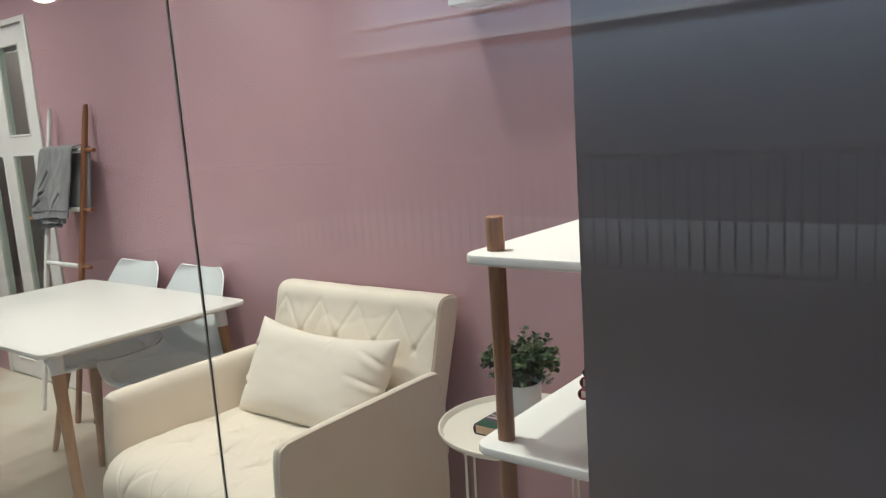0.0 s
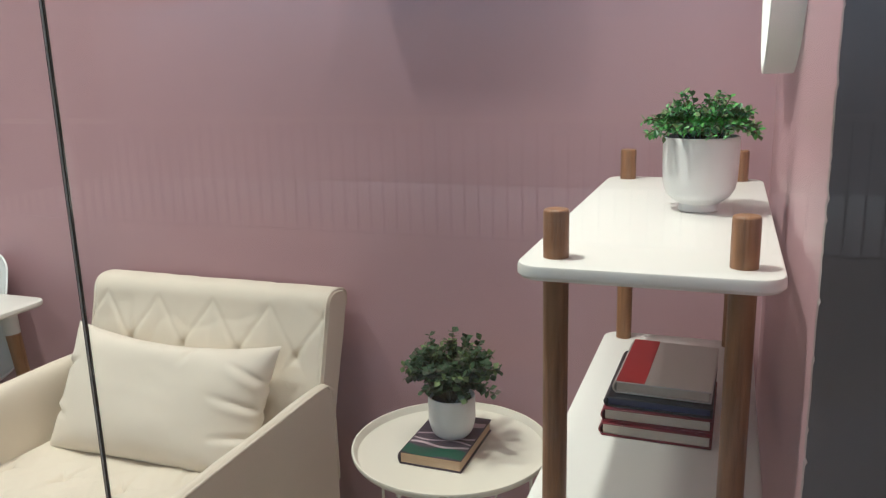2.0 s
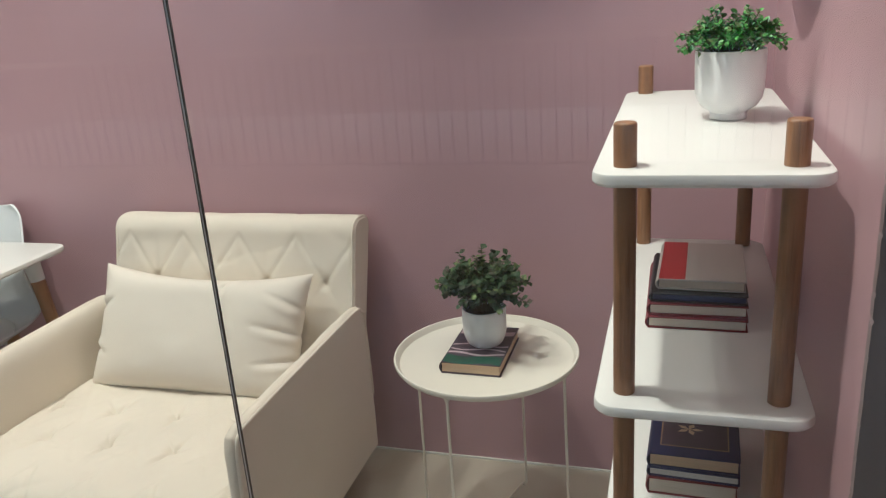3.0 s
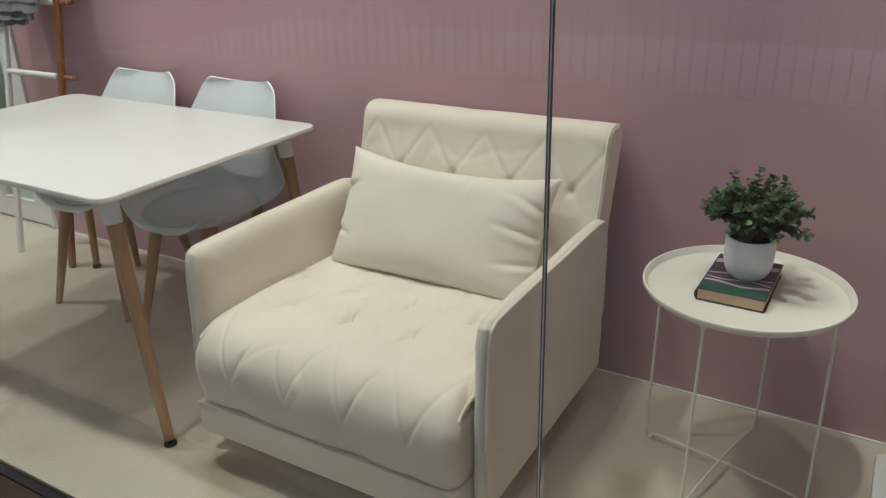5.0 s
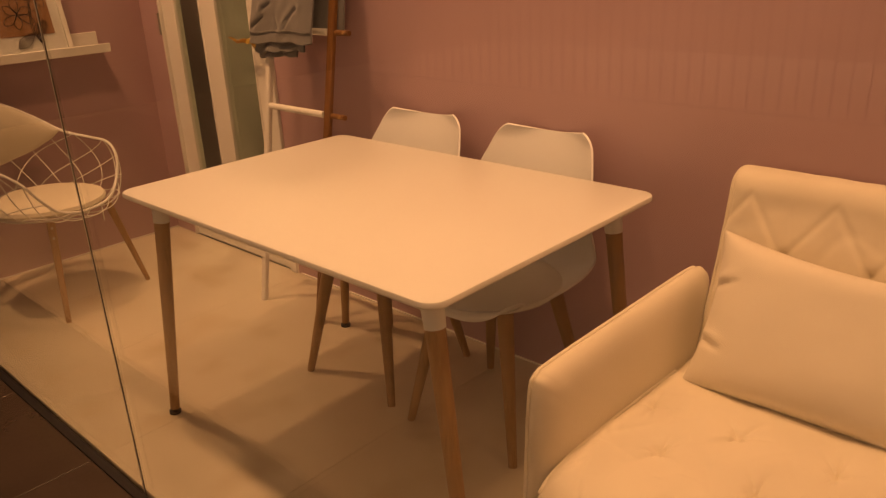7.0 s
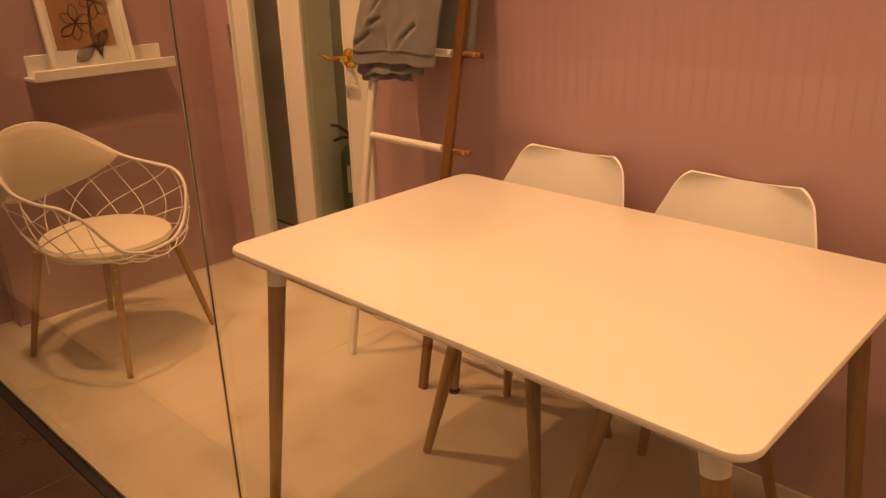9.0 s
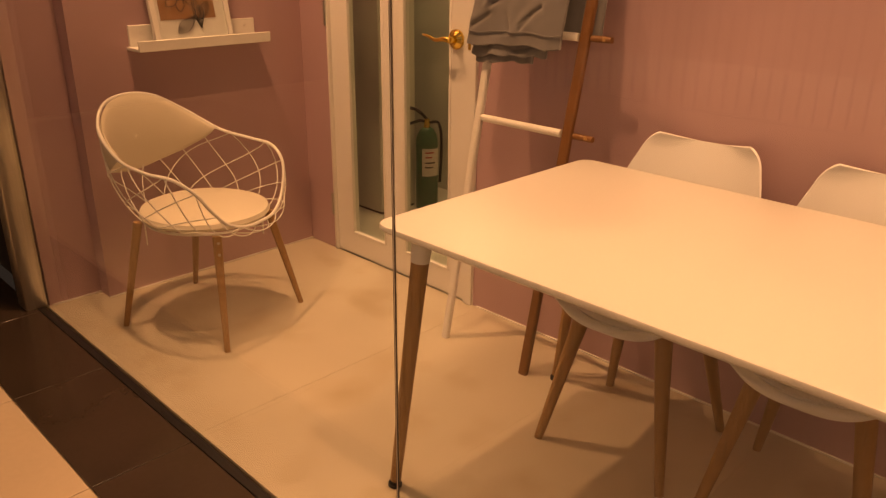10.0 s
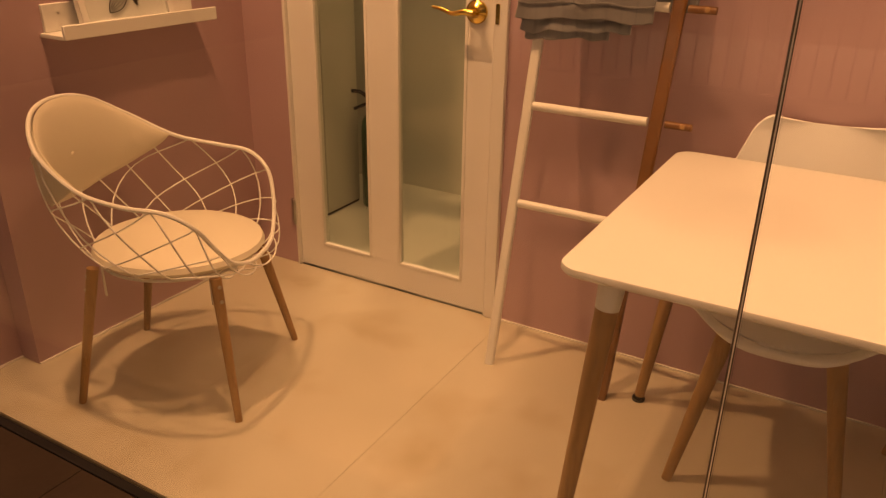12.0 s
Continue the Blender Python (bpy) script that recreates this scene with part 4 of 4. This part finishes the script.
plant("potted_plant", "dark green eucalyptus plant in a small white pot on a book", pose(-0.774, 2.108, TB + 0.0316), pot_mesh(0.057, 0.044, 0.100), 0.057, 0.100, [M_LEAFD, M_LEAFD, M_LEAFP], 64, 0.122, 0.128, 0.025, 0.46, 0.012, 4, 11)

# ---- wall ledges and pictures ----


def ledge(at, length, label):
    """Picture ledge; local x along the wall, -y into the room, origin at its lower back corner."""
    l = thing("picture_ledge", label, "ledge", at)
    part("back_plate", boxed((0.012, -0.012, 0), (length - 0.012, 0, 0.078), 0.002, 1), M_WHITEPAINT, l)
    part("bottom_board", boxed((0, -0.100, -0.012), (length, 0.0, -0.0002), 0.002, 1), M_WHITEPAINT, l)
    part("front_lip", boxed((0, -0.112, -0.012), (length, -0.1002, 0.028), 0.002, 1), M_WHITEPAINT, l)
    for x in (0.06, length - 0.06):
        bm = bmesh.new()
        rod(bm, (x, -0.0122, 0.05), (x, -0.0135, 0.05), 0.004, None, 10)
        part("screw", bm, M_HINGE, l)
    return l


def line(bm, pts, r=0.0016, y=-0.0152):
    tube(bm, [(x, y, z) for x, z in (p[:2] for p in spline([(a, b, 0) for a, b in pts], 6))], r, 4)


def petal(bm, cx, cz, ang, ln, wd, veins=0):
    c, s = math.cos(ang), math.sin(ang)

    def w(a, b):
        return (cx + a * c - b * s, cz + a * s + b * c)
    line(bm, [w(0, 0), w(ln * 0.3, wd * 0.7), w(ln * 0.6, wd), w(ln * 0.85, wd * 0.6), w(ln, 0.1 * wd)])
    line(bm, [w(0, 0), w(ln * 0.3, -wd * 0.6), w(ln * 0.65, -wd * 0.9), w(ln * 0.88, -wd * 0.5), w(ln, 0.1 * wd)])
    for k in range(veins):
        b = wd * (k - (veins - 1) / 2) / veins * 1.5
        line(bm, [w(0.05 * ln, b * 0.2), w(ln * 0.5, b), w(ln * 0.9, b * 0.4)], 0.0010)


def lily(bm, cx, cz, size, turn):
    for k in range(6):
        petal(bm, cx, cz, turn + k * math.pi / 3 + 0.15 * (k % 2), size * (1.0 if k % 2 else 0.85), size * 0.24)
    for k in range(5):
        a = turn + 0.5 + k * 0.28
        line(bm, [(cx, cz), (cx + 0.4 * size * math.cos(a), cz + 0.4 * size * math.sin(a))], 0.0012)


def picture(at, w, h, label, paper, brown, seed):
    """Framed print; local x along its width, origin at the middle of its base, faces -y."""
    p = thing("framed_picture", label, "picture", at)
    f = bmesh.new()
    b = 0.022
    for lo, hi in (((-w / 2, -0.022, 0), (-w / 2 + b, 0, h)), ((w / 2 - b, -0.022, 0), (w / 2, 0, h)), ((-w / 2 + b, -0.022, 0), (w / 2 - b, 0, b)), ((-w / 2 + b, -0.022, h - b), (w / 2 - b, 0, h))):
        box(f, lo, hi, 0.002, 1)
    part("frame", f, M_WHITEPAINT, p, "white wooden frame")
    part("paper", boxed((-w / 2 + b - 0.003, -0.012, b - 0.003), (w / 2 - b + 0.003, -0.004, h - b + 0.003)), paper, p, smooth=False)
    ink = bmesh.new()
    if brown:
        part("colour_panel", boxed((-w / 2 + b + 0.016, -0.0142, 0.094), (w / 2 - b - 0.040, -0.0124, h - 0.05)), M_ARTBROWN, p, "terracotta panel", smooth=False)
        line(ink, [(0.035, 0.055), (0.01, 0.12), (0.02, 0.20), (0.03, 0.30), (0.02, 0.40)])
        line(ink, [(0.040, 0.055), (0.018, 0.12), (0.026, 0.20), (0.036, 0.30)])
        lily(ink, -0.035, 0.185, 0.075, 0.4)
        lily(ink, 0.055, 0.262, 0.070, 1.1)
        petal(ink, 0.02, 0.105, radians(215), 0.105, 0.022, 4)
        petal(ink, 0.03, 0.085, radians(55), 0.085, 0.018, 3)
        petal(ink, 0.035, 0.06, radians(88), 0.085, 0.018, 4)
        petal(ink, 0.0, 0.33, radians(110), 0.10, 0.018, 3)
    else:
        line(ink, [(0.0, 0.44), (0.01, 0.30), (0.0, 0.18), (-0.02, 0.09)], 0.0014)
        for k in range(7):
            z = 0.10 + 0.04 * k
            sgn = 1 if k % 2 else -1
            line(ink, [(0.0, z), (sgn * 0.05, z + 0.01), (sgn * 0.085, z - 0.005)], 0.0012)
            petal(ink, sgn * 0.05, z + 0.01, radians(-90 + sgn * 50), 0.045, 0.010, 2)
            petal(ink, sgn * 0.085, z - 0.005, radians(-90 + sgn * 30), 0.045, 0.011, 2)
    part("line_drawing", ink, M_INK, p, "fine dark botanical line drawing", smooth=False)
    g = part("pane", boxed((-w / 2 + b, -0.0185, b), (w / 2 - b, -0.0175, h - b)), M_GLASS, p, smooth=False)
    g.visible_shadow = False
    return p


# west wall ledge (its length runs along y)
ledge(pose(WX0, 1.594, 0.984, 0, 0, 90), 0.572, "white picture ledge on the side wall holding a framed print")
picture(pose(-5.022, 1.838, 0.9842, -11, 0, 90), 0.332, 0.47, "white framed lily drawing with terracotta panel on the ledge", M_ARTMAT, True, 1)
ledge(pose(-1.084, WY, 1.784, 0, 0, 0), 0.572, "white picture ledge on the back wall holding a framed print")
picture(pose(-0.772, WY - 0.078, 1.7842, -10, 0, 0), 0.425, 0.56, "white framed pale botanical drawing leaning on the back wall ledge", M_ARTBLUE, False, 2)

# ---- wall socket ----
sock = thing("wall_socket", "white square wall socket low on the back wall", "socket", pose(-0.412, WY, 0.406))
part("plate", boxed((-0.043, -0.009, -0.043), (0.043, 0.0, 0.043), 0.003, 2), M_PLASTIC, sock)
for dx, dz in ((0.0, 0.014), (-0.012, -0.010), (0.012, -0.010)):
    part("hole", boxed((dx - 0.003, -0.0094, dz - 0.005), (dx + 0.003, -0.0088, dz + 0.005)), M_BLACK, sock, smooth=False)

# ---- round mirror on the east wall ----
mir = thing("round_mirror", "round mirror in a deep white rim on the side wall", "mirror", pose(WX1, 1.94, 1.650, 0, -90, 0))
R = 0.250
bm = bmesh.new()
lathe(bm, [(R - 0.012, 0.0), (R, 0.0), (R, 0.046), (R - 0.002, 0.048), (R - 0.010, 0.048), (R - 0.012, 0.046), (R - 0.012, 0.040), (R - 0.012, 0.0)], 80)
part("rim", bm, M_WHITEPAINT, mir, "deep white rim")
bm = bmesh.new()
lathe(bm, [(0, 0.036), (R - 0.0125, 0.036), (R - 0.0125, 0.039), (0, 0.039)], 64)
part("mirror_glass", bm, M_MIRROR, mir)

# ---- ladder and blanket ----
ladder = thing("ladder", "leaning blanket ladder with one white and one brown rail", "ladder")


def rail_at(x0, z):
    return Vector((x0 + 0.035 * z, 2.128 + 0.152 * z, z))


LADL, LADR = -3.903, -3.532
for x0, m, lab in ((LADL, M_WHITEPAINT, "white painted rail"), (LADR, M_LADDER, "brown wooden rail")):
    bm = bmesh.new()
    rings = []
    for k in range(25):
        z = 1.63 * k / 24
        p = rail_at(x0, z)
        w = (0.0172 if m is M_LADDER else 0.0145)
        if z > 1.56:
            w *= math.sqrt(max(0.02, 1 - ((z - 1.56) / 0.072) ** 2))
        if k == 0:
            w *= 0.95
        rings.append([bm.verts.new((p.x + sx * w, p.y + sy * 0.011, p.z)) for sx, sy in ((-1, -0.6), (-0.7, -1), (0.7, -1), (1, -0.6), (1, 0.6), (0.7, 1), (-0.7, 1), (-1, 0.6))])
    for a, b in zip(rings, rings[1:]):
        for k in range(8):
            bm.faces.new((a[k], a[(k + 1) % 8], b[(k + 1) % 8], b[k]))
    bm.faces.new(rings[0][::-1])
    bm.faces.new(rings[-1])
    part("rail", bm, m, ladder, lab)
for z in (0.525, 0.81, 1.10, 1.40):
    a, b = rail_at(LADL, z), rail_at(LADR, z)
    bm = bmesh.new()
    rod(bm, a + Vector((0.016, 0, 0)), b - Vector((0.024, 0, 0)), 0.0125, None, 14)
    part("rung", bm, M_WHITEPAINT, ladder, "white round rung")
    bm = bmesh.new()
    rod(bm, b + Vector((0.024, 0, 0)), b + Vector((0.094, 0, 0)), 0.0105, 0.0095, 14)
    part("peg", bm, M_LADDER, ladder, "brown peg beyond the rail")
    bm = bmesh.new()
    rod(bm, b + Vector((0.072, -0.009, 0.002)), b + Vector((0.072, -0.0125, 0.003)), 0.0075, 0.006, 12)
    part("peg_hole", bm, M_BEECH, ladder)

blanket = thing("blanket", "grey fleece blanket folded over the ladder rung", "blanket")


def drape(name, x0, x1, z_end, off, seed, wave, rough=0.02, hem=True, creases=()):
    bm = bmesh.new()
    zr = 1.40
    length = zr - z_end + 0.03

    def fn(u, v):
        x = x0 + (x1 - x0) * u
        z = zr + 0.018 + off * 0.5 - length * v
        c = rail_at(0, z).y - 0.016 - off
        if v < 0.06:
            c += (0.06 - v) / 0.06 * (0.022 + off)
            z = zr + 0.018 + off * 0.5 - 0.012 * (v / 0.06) ** 2 * 1.5
        flow = min(1, v * 1.6)
        c -= flow * (wave * (0.5 + 0.5 * math.sin(u * 6.5 + seed + 2.5 * noise.noise((u * 2.2, v * 1.2, seed)))) + 0.012 * noise.noise((u * 3, v * 2.2, seed + 4)))
        c -= 0.003 * noise.noise((u * 9, v * 8, seed))
        for u0, v0, du, dv, dp in creases:
            w2 = du * du + dv * dv
            q = max(0.0, min(1.0, ((u - u0) * du + (v - v0) * dv) / w2))
            side = ((u - u0) * dv - (v - v0) * du) / math.sqrt(w2)
            r = math.hypot(u - u0 - q * du, v - v0 - q * dv)
            c += dp * (1 - 0.6 * q) * (math.exp(-(r / 0.018) ** 2) - 0.55 * math.exp(-((r - 0.05) / 0.04) ** 2) * (1 if side > 0 else 0.5))
        slack = rough * (v ** 2) * noise.noise((u * 4, 0, seed + 9)) - 0.012 * v * (0.5 - u)
        lean = 0.035 * (z - 1.0)
        skirt = -0.040 * v * (1 - u)
        return Vector((x + lean + skirt, c, z + slack * (v > 0.3)))
    grid(bm, fn, 90, 100)
    ob = part(name, bm, M_GREY, blanket)
    mod = ob.modifiers.new("thickness", "SOLIDIFY")
    mod.thickness, mod.offset = 0.006, -1
    if hem:
        hm = bmesh.new()
        tube(hm, [fn(u / 60, 0.885) + Vector((0, -0.004, 0)) for u in range(61)], 0.0022, 5)
        part("hem", hm, M_GREY, ob)
    return ob


drape("front_layer", -3.885, -3.543, 1.055, 0.030, 2, 0.012, 0.012, True, ((0.30, 0.36, -0.13, 0.22, 0.010), (0.20, 0.66, 0.08, -0.03, 0.010), (0.74, 0.68, -0.20, 0.14, 0.008), (0.03, 0.84, 0.16, -0.10, 0.008), (0.55, 0.86, 0.10, -0.10, 0.006), (0.42, 0.87, -0.05, -0.12, 0.006)))
drape("middle_layer", -3.872, -3.600, 1.030, 0.016, 7, 0.012, 0.022, True, ((0.9, 0.9, -0.35, 0.06, 0.008), (0.2, 0.92, 0.2, 0.03, 0.006)))
drape("inner_layer", -3.862, -3.66, 1.012, 0.006, 12, 0.012, 0.035, False)
# the back layer hangs behind the rails
bm = bmesh.new()
grid(bm, lambda u, v: Vector((-3.87 + 0.405 * u + 0.014, min(WY - 0.012, rail_at(0, 1.418 - 0.33 * v).y + 0.020 + 0.008 * math.sin(u * 12 + v)), 1.418 - 0.33 * v)), 40, 24)
ob = part("back_layer", bm, M_GREY, blanket)
mod = ob.modifiers.new("thickness", "SOLIDIFY")
mod.thickness = 0.006

# ---- wire armchair ----
wire = thing("wire_armchair", "white wire basket armchair with cream pads and beech legs", "chair", pose(-4.677, 1.611, 0, 0, 0, 20.9))
RIM = [(-0.312, 0.0, 0.832), (-0.290, 0.122, 0.812), (-0.222, 0.215, 0.745), (-0.10, 0.262, 0.672), (0.03, 0.282, 0.645), (0.135, 0.272, 0.632), (0.200, 0.245, 0.585), (0.228, 0.205, 0.515), (0.245, 0.150, 0.455), (0.262, 0.075, 0.428), (0.266, 0.0, 0.424)]
full = RIM + [(x, -y, zz) for x, y, zz in RIM[-2:0:-1]]
rim = spline(full, 10, True)
bm = bmesh.new()
tube(bm, rim, 0.0062, 8, True)
part("rim", bm, M_WHITEPAINT, wire, "thick white wire rim")
NR = len(rim)


def rim_at(t):
    t = t % 1.0 * NR
    k = int(t)
    return rim[k % NR].lerp(rim[(k + 1) % NR], t - k)


def ring_at(t):
    a = math.pi - t % 1.0 * 2 * math.pi
    return Vector((0.215 * math.cos(a) + 0.01, 0.20 * math.sin(a), 0.405))


bm = bmesh.new()
tube(bm, [ring_at(k / 48) for k in range(48)], 0.0045, 6, True)
tube(bm, [Vector((ring_at(k / 48).x * 0.6, ring_at(k / 48).y * 0.6, 0.398)) for k in range(48)], 0.004, 6, True)
for s in (-1, 1):
    tube(bm, [(-0.20, s * 0.02, 0.401), (0.22, s * 0.02, 0.401)], 0.004, 6)
    tube(bm, [(s * 0.02, -0.19, 0.401), (s * 0.02, 0.19, 0.401)], 0.004, 6)
part("seat_ring", bm, M_WHITEPAINT, wire)
count = 15
for sgn in (-1, 1):
    for k in range(count):
        t0 = (k + 0.5) / count
        if 0.45 < t0 < 0.55:
            continue
        shift = sgn * 0.15
        pts = []
        for q in range(11):
            v = q / 10
            t = t0 + shift * v
            p = rim_at(t).lerp(ring_at(t), v) if q else rim_at(t0)
            out = Vector((p.x, p.y, 0)).normalized() * 0.038 * math.sin(math.pi * v ** 0.8)
            pts.append(p + out + Vector((0, 0, -0.018 * math.sin(math.pi * v))))
        wb = bmesh.new()
        tube(wb, pts, 0.0024, 6)
        part("wire", wb, M_WHITEPAINT, wire)
# seat pad
bm = bmesh.new()
lathe(bm, [(0, 0.410), (0.19, 0.411), (0.222, 0.420), (0.234, 0.434), (0.228, 0.448), (0.20, 0.458), (0.12, 0.466), (0, 0.468)], 48)
for v in bm.verts:
    v.co.x = v.co.x * 1.03 + 0.018
    v.co.y *= 0.96
part("seat_pad", bm, M_VINYL, wire, "round cream vinyl seat pad")
# lens-shaped back pad under the top of the rim


def pad(sgn):
    def fn(u, v):
        t = (u - 0.5) * 0.29
        top = rim_at(t)
        low = rim_at(t * 0.9)
        depth = 0.28 * math.cos((u - 0.5) * math.pi) ** 0.9
        q = Vector((top.x, top.y, top.z))
        inward = Vector((-top.x, -top.y, 0)).normalized()
        p = q + Vector((0, 0, -depth * v)) + inward * (0.012 + 0.012 * v * math.cos((u - 0.5) * math.pi))
        edge = (math.sin(math.pi * v) * math.cos((u - 0.5) * math.pi)) ** 0.55 if 0 < v < 1 and 0 < u < 1 else 0
        return p + inward * sgn * 0.022 * edge
    return fn


bm = bmesh.new()
grid(bm, pad(1), 40, 24)
grid(bm, pad(-1), 40, 24)
bmesh.ops.remove_doubles(bm, verts=bm.verts[:], dist=0.0004)
bp = part("back_pad", bm, M_VINYL, wire, "lens-shaped cream back pad")
bm = bmesh.new()
c = pad(1)(0.5, 0.55)
lathe(bm, [(0, 0.004), (0.006, 0.003), (0.008, 0.0)], 12)
part("button", bm, M_VINYL, bp, at=Matrix.Translation(c) @ pose(0, 0, 0, 0, 90, 0))
for lx, ly, wx, wy in ((-0.229, -0.221, -0.165, -0.155), (0.249, -0.225, 0.190, -0.150), (0.252, 0.235, 0.185, 0.155), (-0.262, 0.205, -0.165, 0.155)):
    bm = bmesh.new()
    rod(bm, (lx, ly, 0), (wx, wy, 0.405), 0.0105, 0.0165, 16)
    leg = part("leg", bm, M_BEECH, wire, "tapered beech leg")
    bm = bmesh.new()
    f = Vector((wx, wy, 0)) * 0.90
    g = Vector((lx, ly, 0)) * 0.92
    box(bm, (-0.007, -0.0025, -0.085), (0.007, 0.0025, 0.008), 0.001, 1, Matrix.Translation((f.x, f.y, 0.400)) @ pose(0, 0, 0, 0, 0, math.degrees(math.atan2(wy, wx)) + 90))
    part("bracket", bm, M_WHITEPAINT, leg, "white metal bracket")
    bm = bmesh.new()
    for z in (0.345, 0.385):
        p = Vector((lx, ly, 0)).lerp(Vector((wx, wy, 0.405)), z / 0.405)
        o = Vector((wx, wy, 0)).normalized()
        rod(bm, p + o * 0.012, p + o * 0.0185, 0.006, 0.005, 10)
    part("bolt", bm, M_HINGE, leg, "steel bolt")

# ---- pendant globe and ceiling spots ----
lamp = thing("pendant_lamp", "frosted white globe lamp hanging on a steel stem", "lamp", pose(*GLOBE))
bm = bmesh.new()
bmesh.ops.create_uvsphere(bm, u_segments=32, v_segments=18, radius=0.074)
part("globe", bm, M_GLOBE, lamp, "glowing frosted globe")
bm = bmesh.new()
lathe(bm, [(0, 0.092), (0.060, 0.092), (0.062, 0.098), (0.062, 0.125), (0.05, 0.130), (0.034, 0.132), (0.032, 0.17), (0, 0.172)], 32)
part("cap", bm, M_STEEL, lamp, "steel cap")
bm = bmesh.new()
rod(bm, (0, 0, 0.171), (0, 0, CEIL - GLOBE[2] - 0.02), 0.007)
lathe(bm, [(0, CEIL - GLOBE[2] - 0.022), (0.05, CEIL - GLOBE[2] - 0.02), (0.055, CEIL - GLOBE[2])], 28)
part("stem", bm, M_STEEL, lamp)
first = None
for x, y, *rest in SPOTS:
    if first is None:
        first = thing("ceiling_spot", "small round recessed ceiling spotlight with a white ring", "lamp", pose(x, y, CEIL), "display spotlights")
        bm = bmesh.new()
        lathe(bm, [(0.040, 0.0), (0.055, 0.0), (0.055, -0.006), (0.042, -0.008), (0.040, -0.002)], 32)
        part("ring", bm, M_WHITEPAINT, first)
    else:
        copy_thing(first, pose(x, y, CEIL))

# ---- corridor outside ----
structure("ground", boxed((-9, -7.5, -0.16), (4, GY - 0.034, -0.010)), M_GROUT, "corridor floor slab with tile joints", "floor")
mall = bmesh.new()
box(mall, (-9, -7.6, -0.1), (4, -7.5, 4.2))
box(mall, (4, -7.6, -0.1), (4.1, 1.2, 4.2))
structure("wall_corridor", mall, M_MALL, "plain grey-brown wall across the corridor", "wall")
structure("wall_corridor_end", boxed((-9.1, -7.6, -0.1), (-9.0, 3.6, 4.2)), M_DARKWALL, "dark wall at the end of the corridor", "wall")
structure("wall_neighbour", boxed((-9.0, GY + 0.02, -0.01), (-5.36, GY + 0.06, 3.6)), M_DARKWALL, "dark neighbouring shopfront beside the display", "wall")
structure("wall_header", boxed((-9, GY - 0.02, CEIL), (4, GY + 0.005, 4.2)), M_MALL, "plain header above the shop glass", "wall")
structure("ceiling_corridor", boxed((-9, -7.6, 3.6), (4, GY - 0.02, 3.7)), M_MALL, "plain corridor ceiling", "ceiling")
corn = bmesh.new()
box(corn, (-9, -7.5, 2.55), (4, -7.38, 2.63), 0.01, 1)
box(corn, (-9, -7.5, 2.95), (4, -7.42, 3.0), 0.01, 1)
structure("cornice", corn, M_MALLTAN, "tan cornice bands on the wall across the corridor", "cornice")
railing = thing("railing", "grey metal balustrade across the corridor", "railing")
bm = bmesh.new()
box(bm, (-8.5, -4.03, 1.02), (3.5, -3.97, 1.07), 0.01, 2)
part("handrail", bm, M_HINGE, railing)
bm = bmesh.new()
box(bm, (-8.5, -4.015, 0.08), (3.5, -3.985, 0.11))
part("bottom_rail", bm, M_HINGE, railing)
for k in range(100):
    if k == 0:
        first_bar = part("baluster", boxed((-0.008, -0.008, 0.11), (0.008, 0.008, 1.02)), M_BLACK, railing, smooth=False)
        first_bar.location = (-8.4, -4.0, 0)
    else:
        o = new("baluster", first_bar.data)
        o.parent = railing
        o.location = (-8.4 + 0.12 * k, -4.0, 0)
down = None
for k in range(5):
    for y in (-5.6,):
        x = -4.6 + 1.25 * k
        if down is None:
            down = thing("corridor_downlight", "round recessed downlight in the corridor ceiling", "lamp", pose(x, y, 3.6), "corridor downlights")
            bm = bmesh.new()
            lathe(bm, [(0, -0.003), (0.075, -0.003), (0.078, 0.0)], 24)
            part("lens", bm, M_DOWN, down)
            bm = bmesh.new()
            lathe(bm, [(0.078, 0.0), (0.078, -0.006), (0.095, -0.006), (0.097, 0.0)], 24)
            part("ring", bm, M_WHITEPAINT, down)
        else:
            copy_thing(down, pose(x, y, 3.6))

# ---- floor pieces ----
fx = [-5.185, -3.985, -2.785, -1.585, -0.385, 0.30]
for x0, x1 in zip(fx, fx[1:]):
    lo = WX0 - 0.087 if x0 < -5.1 else x0
    part("tile", boxed((lo + 0.0004, GY + 0.005, -0.0055), (x1 - 0.0004, WY - 0.0005, 0.0), 0.0004, 1), M_TILE, floor, smooth=False)
ground = bpy.data.objects["ground"]
m1 = None
for k in range(16):
    x = -8.762 + 0.6 * k
    if m1 is None:
        m1 = boxed((0.0015, 0.8435, -0.009), (0.5985, GY - 0.0345, 0.0), 0.001, 1)
        first_tile = part("tile", m1, M_DARKTILE, ground, smooth=False)
        first_tile.location.x = x
    else:
        o = new("tile", first_tile.data)
        o.parent = ground
        o.location.x = x
first_tan = None
for k in range(16):
    for r in range(4):
        x, y = -8.762 + 0.6 * k, 0.8405 - 0.6 * (r + 1)
        if first_tan is None:
            first_tan = part("tile", boxed((0.0015, 0.0015, -0.009), (0.5985, 0.5985, 0.0), 0.001, 1), M_TANTILE, ground, smooth=False)
            first_tan.location = (x, y, 0)
        else:
            o = new("tile", first_tan.data)
            o.parent = ground
            o.location = (x, y, 0)
